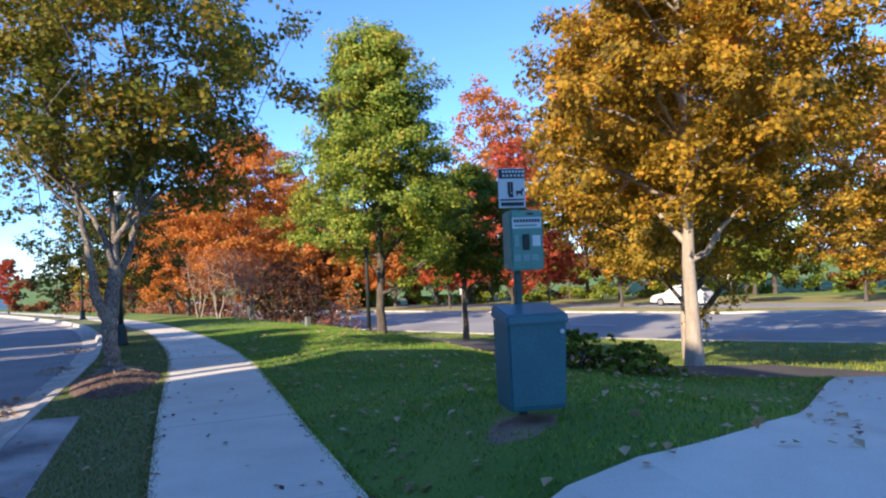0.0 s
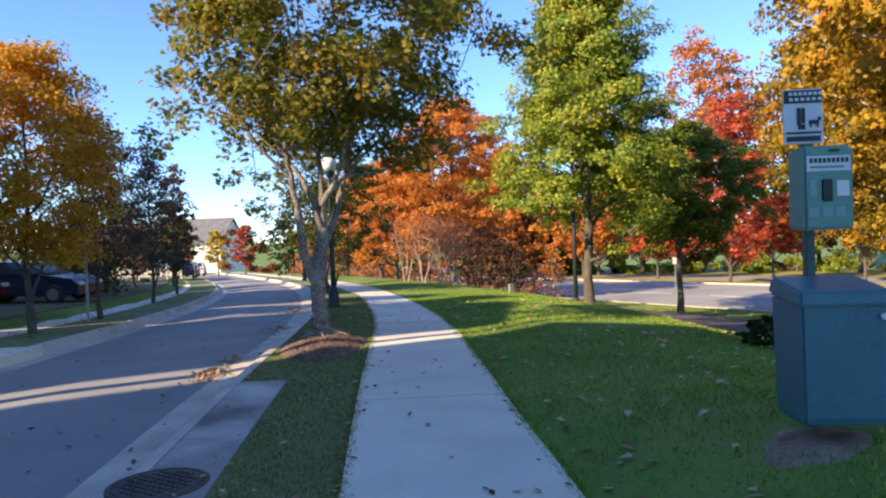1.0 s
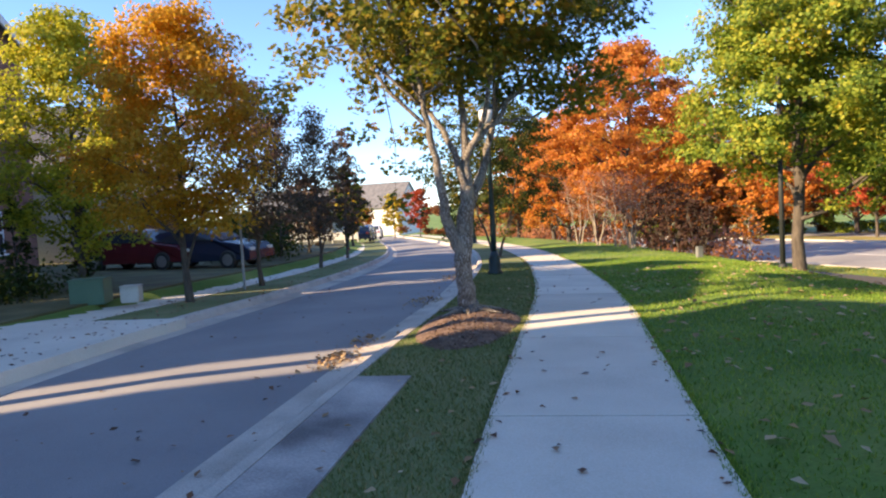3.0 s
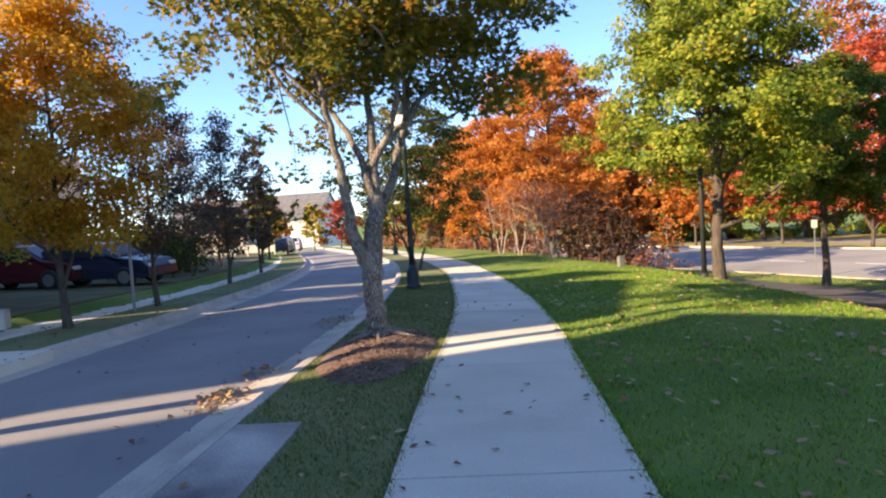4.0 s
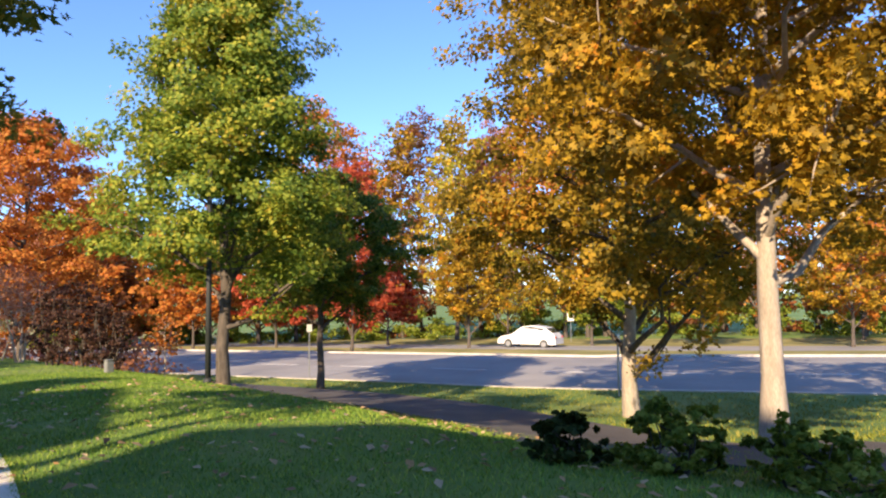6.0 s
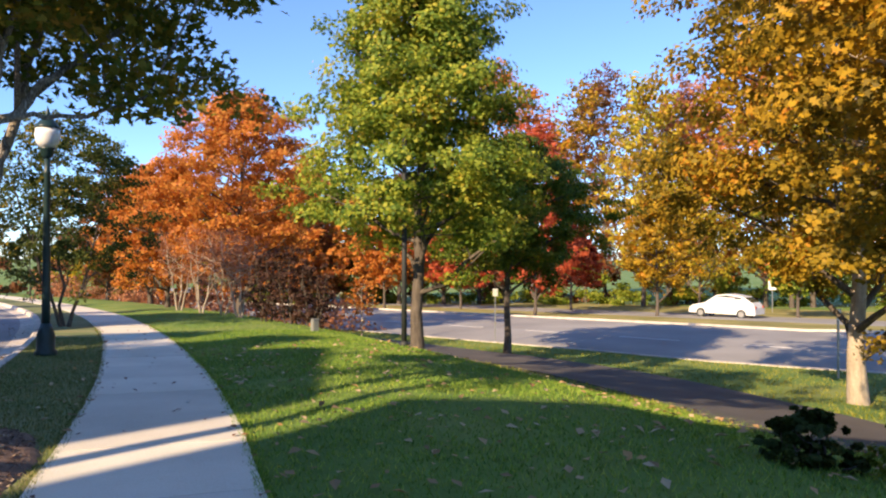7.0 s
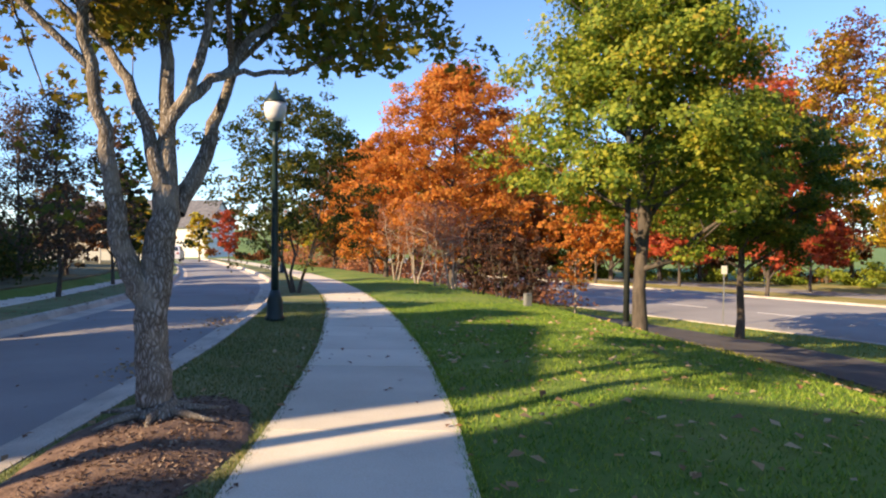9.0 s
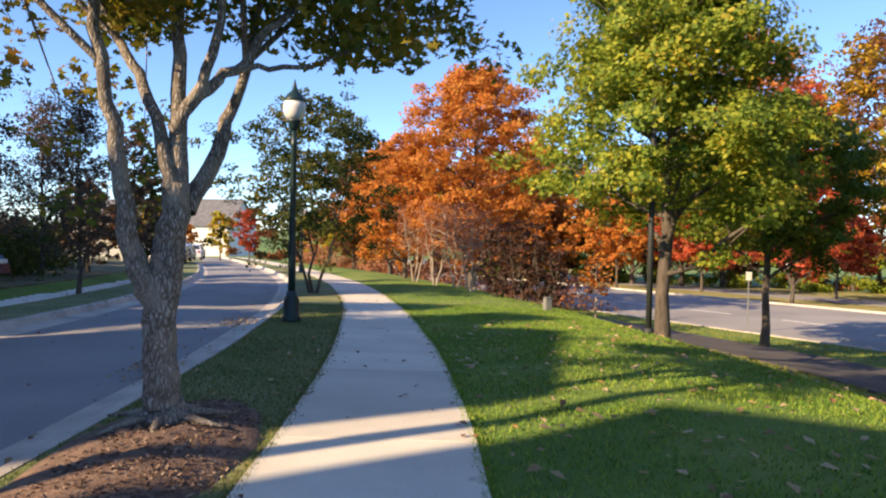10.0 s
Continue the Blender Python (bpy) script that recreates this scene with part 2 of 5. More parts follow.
# ---- the lie of the land ----
class Curve:
    """A smooth line over the ground, by arc length; offsets count to its right."""

    def __init__(self, pts):
        p = np.array(pts, float)
        q = np.vstack([2 * p[0] - p[1], p, 2 * p[-1] - p[-2]])
        out = []
        for i in range(1, len(q) - 2):
            n = max(2, int(np.linalg.norm(q[i + 1] - q[i]) / 0.5))
            t = np.linspace(0, 1, n, endpoint=False)[:, None]
            a, b, c, d = q[i - 1], q[i], q[i + 1], q[i + 2]
            out.append(0.5 * (2 * b + (c - a) * t + (2 * a - 5 * b + 4 * c - d) * t ** 2 + (3 * b - a - 3 * c + d) * t ** 3))
        self.p = np.vstack(out + [p[-1:]])
        self.s = np.concatenate([[0], np.cumsum(np.linalg.norm(np.diff(self.p, axis=0), axis=1))])
        tan = np.gradient(self.p, axis=0)
        self.t = tan / np.linalg.norm(tan, axis=1)[:, None]
        self.length = self.s[-1]

    def at(self, s, d=0.0):
        s = np.asarray(s, float)
        x, y = np.interp(s, self.s, self.p[:, 0]), np.interp(s, self.s, self.p[:, 1])
        tx, ty = np.interp(s, self.s, self.t[:, 0]), np.interp(s, self.s, self.t[:, 1])
        n = np.hypot(tx, ty)
        return x + d * ty / n, y - d * tx / n

    def near(self, x, y):
        """Arc length and offset of the line's point that is nearest to each place."""
        x, y = np.atleast_1d(np.asarray(x, float)), np.atleast_1d(np.asarray(y, float))
        s, d = np.empty(len(x)), np.empty(len(x))
        for k in range(0, len(x), 4000):
            dx, dy = x[k:k + 4000, None] - self.p[None, :, 0], y[k:k + 4000, None] - self.p[None, :, 1]
            i = np.argmin(dx ** 2 + dy ** 2, axis=1)
            j = np.arange(len(i))
            tx, ty = self.t[i, 0], self.t[i, 1]
            s[k:k + 4000] = self.s[i] + dx[j, i] * tx + dy[j, i] * ty
            d[k:k + 4000] = dx[j, i] * ty - dy[j, i] * tx
        return s, d


WALK = Curve([(12.4, -13.5), (7.2, -6.2), (2.5, 0.5), (0.1, 3.8), (-1.1, 5.52), (-2.55, 7.6), (-4.42, 10.35), (-5.8, 12.4), (-8.85, 16.5), (-14.6, 23.4), (-23.2, 32.3), (-35, 42.5), (-51, 55), (-74, 72)])
HIGHWAY = Curve([(120, 6), (60, 17.5), (25, 24), (5.2, 29.6), (-3, 34.2), (-15.8, 42), (-35, 54), (-60, 72), (-110, 110)])
PATH_LINE = Curve([(11.5, 9.4), (7.0, 11.2), (4.3, 12.2), (2.2, 13.6), (1.35, 15.3), (0.7, 17.6), (-0.1, 19.9), (-1.9, 23.9), (-4.6, 27.2), (-9, 30.6), (-20, 39.0), (-40, 54)])
BRANCH = Curve([(0.9, 3.4), (1.75, 4.55), (2.62, 5.28), (3.5, 6.62), (4.65, 9.55), (6.5, 13.4)])
WALK_W, VERGE_W = 0.75, 1.42
KERB_IN, GUTTER_IN, ROAD_W = -(WALK_W + VERGE_W), -(WALK_W + VERGE_W + 0.6), 3.35
ROAD_L = GUTTER_IN - ROAD_W
HIGH_W = 13.5


CREST = ((24.0, 28.0, 33.0, 36.0), (3.4, 3.5, 4.4, 4.4))       # how far from the sidewalk the bank breaks off, by length along it
STEEP = ((28.3, 31.5), (1.25, 3.8))        # and how steeply it falls there


def fall(y):
    """The long fall of the place, level near the walker."""
    y = np.asarray(y, float)
    k = np.log1p(np.exp((np.clip(y, -50, 95) - 10.5) / 0.8)) * 0.8
    return -0.04 * k


def smooth(a, b, v):
    t = np.clip((v - a) / (b - a), 0, 1)
    return t * t * (3 - 2 * t)


def land(x, y):
    """Height of the lawns, before any paving is let into them."""
    x, y = np.atleast_1d(np.asarray(x, float)), np.atleast_1d(np.asarray(y, float))
    z = fall(y)
    along, d = WALK.near(x, y)
    _, h = HIGHWAY.near(x, y)
    before = np.clip(-h, 0, None)                 # metres still to go to the highway
    past = np.clip(d - (WALK_W + np.interp(along, *CREST)), 0, None)     # metres past the top of the bank
    q = past / (past + before + 0.01)
    z = z - 1.05 * (1 - (1 - q) ** np.interp(along, *STEEP))
    z = z + 0.10 * smooth(0.8, 2.6, d) * (1 - smooth(3.6, 6.5, d))
    z = z + 0.36 * np.exp(-((x - 1.0) ** 2 + (y - 6.6) ** 2) / 4.5) * smooth(0.7, 2.0, d)
    z = z + 0.28 * np.exp(-((x - 5.6) ** 2 / 7.0 + (y - 10.3) ** 2 / 1.6))
    far = np.clip(h - HIGH_W, 0, None)
    z = z + np.where(h > 0, 0.35 * smooth(0, 6, far) + 0.6 * smooth(8, 60, far), 0)
    return z




def ground_z(x, y):
    return float(land(x, y)[0])


def ribbon(name, curve, d0, d1, s0, s1, material, parent=None, lift=0.02, depth=0.12, step=0.6, height=None, bulge=0.0):
    """A paved strip along a curve, between two offsets, with sides that go down into the soil."""
    n = max(2, int((s1 - s0) / step))
    s = np.linspace(s0, s1, n + 1)
    bm = bmesh.new()
    cols = [d0, d0 + (d1 - d0) * 0.25, d0 + (d1 - d0) * 0.5, d0 + (d1 - d0) * 0.75, d1]
    grid = []
    for c, d in enumerate(cols):
        x, y = curve.at(s, d)
        z = (height(s, d) if height else land(x, y)) + lift + bulge * (1 - abs(c - 2) / 2)
        grid.append([bm.verts.new(v) for v in zip(x, y, z)])
    lows = []
    for c in (0, 4):
        lows.append([bm.verts.new((v.co.x, v.co.y, v.co.z - depth)) for v in grid[c]])
    for i in range(n):
        for c in range(4):
            bm.faces.new((grid[c][i], grid[c + 1][i], grid[c + 1][i + 1], grid[c][i + 1]))
        bm.faces.new((lows[0][i], grid[0][i], grid[0][i + 1], lows[0][i + 1]))
        bm.faces.new((grid[4][i], lows[1][i], lows[1][i + 1], grid[4][i + 1]))
    for i in (0, n):
        bm.faces.new([grid[c][i] for c in range(5)] + [lows[1][i], lows[0][i]])
    bmesh.ops.recalc_face_normals(bm, faces=bm.faces)
    return part(name, bm, material, parent)


def part(name, bm, material, parent=None, label="", smooth_it=False):
    me = bpy.data.meshes.new(name)
    bm.to_mesh(me)
    bm.free()
    if smooth_it:
        me.polygons.foreach_set("use_smooth", [True] * len(me.polygons))
    me.materials.append(material)
    ob = new(name, me)
    if parent is not None:
        ob.parent = parent
    if label:
        ob["label"] = label
    return ob


def empty(name, loc=(0, 0, 0), rz=0.0, **tags):
    ob = new(name)
    ob.location, ob.rotation_euler = loc, (0, 0, rz)
    return tagged(ob, **tags)


def box(bm, c, size, m=None, bevel=0.0):
    r = bmesh.ops.create_cube(bm, size=1.0, matrix=Matrix.Translation(c) @ Matrix.Diagonal((*size, 1)))
    if bevel:
        es = list({e for v in r["verts"] for e in v.link_edges})
        r = bmesh.ops.bevel(bm, geom=es, offset=bevel, segments=2, affect="EDGES")
    if m is not None:
        bmesh.ops.transform(bm, matrix=m, verts=r["verts"])
    return bm


def boxed(c, size, bevel=0.0, m=None):
    return box(bmesh.new(), c, size, m, bevel)


def lathe(profile, seg=20):
    """A turned body from (radius, height) pairs."""
    bm = bmesh.new()
    rings = [[bm.verts.new((r * math.cos(2 * math.pi * k / seg), r * math.sin(2 * math.pi * k / seg), z)) for k in range(seg)] for r, z in profile]
    for a, b in zip(rings, rings[1:]):
        for k in range(seg):
            bm.faces.new((a[k], a[(k + 1) % seg], b[(k + 1) % seg], b[k]))
    bm.faces.new(rings[0][::-1])
    bm.faces.new(rings[-1])
    return bm


# ---- ground ----
def graded(lo, hi, step, reach):
    v = list(np.arange(lo, hi + step / 2, step))
    g, a, b = step, lo, hi
    while b < reach:
        g *= 1.16
        a, b = a - g, b + g
        v = [a] + v + [b]
    return np.array(v)


gx, gy = graded(-26, 14, 0.4, 1500), graded(-2, 44, 0.4, 1500)
GX, GY = np.meshgrid(gx, gy)
gz = land(GX.ravel(), GY.ravel())
_, gd = WALK.near(GX.ravel(), GY.ravel())
gs, _ = WALK.near(GX.ravel(), GY.ravel())
_, gh = HIGHWAY.near(GX.ravel(), GY.ravel())
rough = np.array([noise.noise((x * 0.9, y * 0.9, 0.0)) for x, y in zip(GX.ravel(), GY.ravel())]) * 0.025
away = np.hypot(GX.ravel(), GY.ravel())
gz = gz + rough * (np.abs(gd) > 1.2)
gz = np.where((gd < -0.3) & (gd > ROAD_L - 3.0) & (away < 150), gz - 0.32, gz)          # let down under the street
gz = np.where((gd > -0.6) & (gd < 0.6) & (away < 150), gz - 0.10, gz)
for line, lo, hi in ((PATH_LINE, -0.85, 2.55), (BRANCH, -0.6, 0.7)):
    ls, ld = line.near(GX.ravel(), GY.ravel())
    gz = np.where((ld > lo - 0.35) & (ld < hi + 0.35) & (ls > 0) & (ls < line.length), gz - 0.02 - 0.10 * ((ld > lo) & (ld < hi)), gz)
gz = np.where((gh > 0.5) & (gh < HIGH_W - 0.5), gz - 0.2, gz)
nx, ny = len(gx), len(gy)
idx = np.arange(nx * ny).reshape(ny, nx)
faces = np.stack([idx[:-1, :-1], idx[:-1, 1:], idx[1:, 1:], idx[1:, :-1]], -1).reshape(-1, 4)
gm = bpy.data.meshes.new("ground")
gm.from_pydata(np.stack([GX.ravel(), GY.ravel(), gz], 1).tolist(), [], faces.tolist())
gm.polygons.foreach_set("use_smooth", [True] * len(gm.polygons))
gm.materials.append(M_GROUND)
ground = tagged(new("ground", gm), "green lawn falling gently away, ground of the whole place", "lawn", kind="structure")

# ---- the street on one side, its kerbs and verges ----
S0, S1 = 2.0, WALK.length


def street_z(s, d):
    x, y = WALK.at(s, KERB_IN)
    return land(x, y) - 0.15


def kerb_z(s, d):
    x, y = WALK.at(s, KERB_IN)
    return land(x, y)


street = tagged(ribbon("road", WALK, ROAD_L, GUTTER_IN, S0, S1, M_ASPHALT, None, 0.0, 0.2, 0.8, street_z, 0.04), "grey asphalt residential street curving downhill", "road", kind="structure")
verge = tagged(ribbon("verge", WALK, KERB_IN + 0.01, -WALK_W + 0.01, S0, S1, M_VERGE, None, 0.005, 0.3, 0.5, None), "thin worn grass verge between kerb and sidewalk", "verge", kind="structure")


def kerb_strip(name, label, near, far, out):
    """A kerb with a rounded nose and its gutter pan; near is the back, out is +1 where the road lies to the left."""
    n = int((S1 - S0) / 0.8)
    s = np.linspace(S0, S1, n + 1)
    bm = bmesh.new()
    prof = [(0.0, -0.25), (0.0, 0.012), (0.10, 0.012), (0.145, -0.01), (0.185, -0.125), (0.60, -0.148), (0.60, -0.35)]
    rows = []
    for o, z in prof:
        x, y = WALK.at(s, near - out * o)
        rows.append([bm.verts.new(v) for v in zip(x, y, kerb_z(s, 0) + z)])
    for a, b in zip(rows, rows[1:]):
        for i in range(n):
            bm.faces.new((a[i], a[i + 1], b[i + 1], b[i]))
    bmesh.ops.recalc_face_normals(bm, faces=bm.faces)
    return tagged(part(name, bm, M_KERB), label, "kerb", kind="structure")


kerb_strip("kerb", "pale concrete kerb with gutter along the street", KERB_IN, GUTTER_IN, 1)
kerb_strip("kerb", "pale concrete kerb along the far side of the street", ROAD_L - 0.6, ROAD_L, -1)
left_verge = tagged(ribbon("verge", WALK, ROAD_L - 2.1, ROAD_L - 0.6, S0, S1, M_VERGE, None, 0.0, 0.3, 0.8, kerb_z), "leaf-strewn grass strip with trees beside the street", "verge", kind="structure")
left_walk = tagged(ribbon("pavement", WALK, ROAD_L - 3.5, ROAD_L - 2.1, S0, S1, M_CONC, None, 0.01, 0.3, 0.8, kerb_z), "pale concrete sidewalk before the houses", "sidewalk", kind="structure")

tagged(ribbon("front_gardens", WALK, ROAD_L - 16.0, ROAD_L - 3.5, S0, S1, M_GARDEN, None, 0.045, 0.3, 1.0), "leaf-strewn front gardens, brown and dull green", "garden", kind="structure")
s_apron, _ = WALK.near(-8.9, 5.9)
apron = tagged(ribbon("driveway", WALK, ROAD_L - 3.6, ROAD_L - 0.25, float(s_apron[0]) - 7.0, float(s_apron[0]) + 3.4, M_CONC, None, 0.03, 0.3, 0.8, kerb_z), "pale concrete driveway apron strewn with leaves", "driveway", kind="structure")

# ---- the highway beyond the bank ----
def high_z(s, d):
    x, y = HIGHWAY.at(s, 0.0)
    return land(x, y) - 0.06


HS0, HS1 = 20.0, HIGHWAY.length - 20
highway = tagged(ribbon("road", HIGHWAY, 0.0, HIGH_W, HS0, HS1, M_ROADFAR, None, 0.0, 0.2, 2.0, high_z, 0.05), "wide pale grey asphalt road below the bank", "road", kind="structure")
for d in (-0.25, HIGH_W):
    tagged(ribbon("kerb", HIGHWAY, d, d + 0.25, HS0, HS1, M_KERB, None, 0.10, 0.3, 2.0, high_z), "pale concrete kerb of the wide road", "kerb", kind="structure")

tagged(ribbon("verge", HIGHWAY, HIGH_W + 0.25, HIGH_W + 8.9, HS0, HS1, M_DRYLAND, None, 0.03, 0.2, 2.0), "dry yellow grass of the median", "verge", kind="structure")
tagged(ribbon("verge", HIGHWAY, HIGH_W + 16.1, HIGH_W + 30.0, HS0, HS1, M_DRYLAND, None, 0.02, 0.2, 2.0), "dry yellow grass before the wood", "verge", kind="structure")
tagged(ribbon("road", HIGHWAY, HIGH_W + 9.0, HIGH_W + 16.0, HS0, HS1, M_ROADFAR, None, 0.03, 0.2, 2.0), "far carriageway beyond the grass median", "road", kind="structure")
for k in range(26):
    a = 70 + 5.5 * k
    tagged(ribbon("lane_marking", HIGHWAY, 5.44, 5.56, a, a + 2.6, M_WHITE, highway, 0.045, 0.01, 1.3, high_z))
trail = tagged(ribbon("path", PATH_LINE, -1.0, 2.7, 0.5, PATH_LINE.length, M_PATH, None, 0.025, 0.2, 0.6), "dark asphalt footpath along the foot of the bank", "path", kind="structure")
branch = tagged(ribbon("pavement", BRANCH, -0.75, 0.85, 0.0, BRANCH.length, M_CONC, None, 0.022, 0.2, 0.5), "pale concrete sidewalk branching off across the lawn", "sidewalk", kind="structure")

# the sidewalk, slab by slab
sidewalk = empty("sidewalk", label="pale concrete sidewalk of jointed slabs winding downhill", category="sidewalk", kind="structure")
s_at, _ = WALK.near(-4.42, 10.1)
joint = float(s_at[0]) % 1.5
for k in range(int((WALK.length - 4) / 1.5)):
    a = joint + 1.5 * k
    if a < 3:
        continue
    ribbon("slab", WALK, -WALK_W, WALK_W, a + 0.006, a + 1.494, M_CONC, sidewalk, 0.02 + 0.003 * math.sin(k * 2.3), 0.12, 0.75)

# ---- trees ----
def tube(bm, pts, radii, seg=8):
    """A limb: rings along a bent line, tapering."""
    rings = []
    for i, (p, r) in enumerate(zip(pts, radii)):
        t = (Vector(pts[min(i + 1, len(pts) - 1)]) - Vector(pts[max(i - 1, 0)])).normalized()
        u = t.cross(Vector((0.31, 0.95, 0.1))).normalized()
        v = t.cross(u)
        rings.append([bm.verts.new(Vector(p) + r * (1 + 0.16 * noise.noise((3 * math.cos(2 * math.pi * k / seg), 3 * math.sin(2 * math.pi * k / seg), p[2] * 2.2))) * (math.cos(2 * math.pi * k / seg) * u + math.sin(2 * math.pi * k / seg) * v)) for k in range(seg)])
    for a, b in zip(rings, rings[1:]):
        for k in range(seg):
            bm.faces.new((a[k], a[(k + 1) % seg], b[(k + 1) % seg], b[k]))
    bm.faces.new(rings[-1])


def bend(rng, a, b, n=5, wob=0.08):
    a, b = np.array(a, float), np.array(b, float)
    t = np.linspace(0, 1, n)[:, None]
    p = a + (b - a) * t
    p[1:-1] += rng.normal(0, wob * np.linalg.norm(b - a) / 3, (n - 2, 3))
    return [tuple(v) for v in p]


# outlines of a leaf as (along, across, lift): a plain pointed blade, and one with lobes
BLADE = ((-0.45, 0.0, 0.0), (0.02, 0.40, 0.12), (0.60, 0.0, 0.0), (0.02, -0.40, 0.12))
LOBED = ((-0.50, 0.0, 0.0), (-0.20, 0.46, 0.10), (0.02, 0.16, 0.04), (0.22, 0.52, 0.14), (0.28, 0.14, 0.03), (0.66, 0.0, -0.06), (0.28, -0.14, 0.03), (0.22, -0.52, 0.14), (0.02, -0.16, 0.04), (-0.20, -0.46, 0.10))


def leaves(name, centres, spread, count, size, material, parent, rng, outward=None, outline=BLADE):
    """Many small bent leaves strewn round the given centres, in one mesh; they turn their faces outward and up."""
    pick = rng.integers(0, len(centres), count)
    ball = rng.normal(0, 1, (count, 3))
    ball /= np.linalg.norm(ball, axis=1)[:, None] + 1e-9
    ball *= rng.uniform(0.05, 1, count)[:, None] ** 0.5 * np.where(rng.uniform(0, 1, count) < 0.06, 2.6, 1.75)[:, None]
    pos = centres[pick] + ball * np.asarray(spread)
    n = rng.normal(0, 0.5, (count, 3))
    n[:, 2] += 0.35
    if outward is not None:
        n += outward[pick] * 1.1
    n /= np.linalg.norm(n, axis=1)[:, None] + 1e-9
    a = np.cross(n, rng.normal(0, 1, (count, 3)))
    a /= np.linalg.norm(a, axis=1)[:, None] + 1e-9
    b = np.cross(n, a)
    L = size * rng.uniform(0.6, 1.25, count)[:, None]
    k = len(outline)
    v = np.stack([pos + (a * u + b * w + n * h) * L for u, w, h in outline], 1).reshape(-1, 3)
    me = bpy.data.meshes.new(name)
    me.vertices.add(len(v))
    me.vertices.foreach_set("co", v.ravel())
    me.loops.add(count * k)
    me.loops.foreach_set("vertex_index", np.arange(count * k))
    me.polygons.add(count)
    me.polygons.foreach_set("loop_start", np.arange(count) * k)
    me.polygons.foreach_set("loop_total", np.full(count, k))
    me.update(calc_edges=True)
    me.validate()
    me.materials.append(material)
    ob = new(name, me)
    ob.parent = parent
    return ob


PROFILE = {
    "oval": lambda u: math.sin(math.pi * min(1, max(0, 0.06 + 0.94 * u)) ** 0.85) ** 0.65,
    "cone": lambda u: (1 - u) ** 0.75 * min(1, 0.55 + 2.2 * u) + 0.04,
    "spire": lambda u: 0.10 + 0.90 * (1 - u) ** 0.95 * min(1, 0.72 + 2.0 * u),
    "vase": lambda u: (0.35 + 1.15 * u) if u < 0.5 else 0.93 * math.cos((u - 0.5) * math.pi * 0.9) ** 0.7,
    "dome": lambda u: math.sqrt(max(0.0, 1 - u ** 1.7)),
}


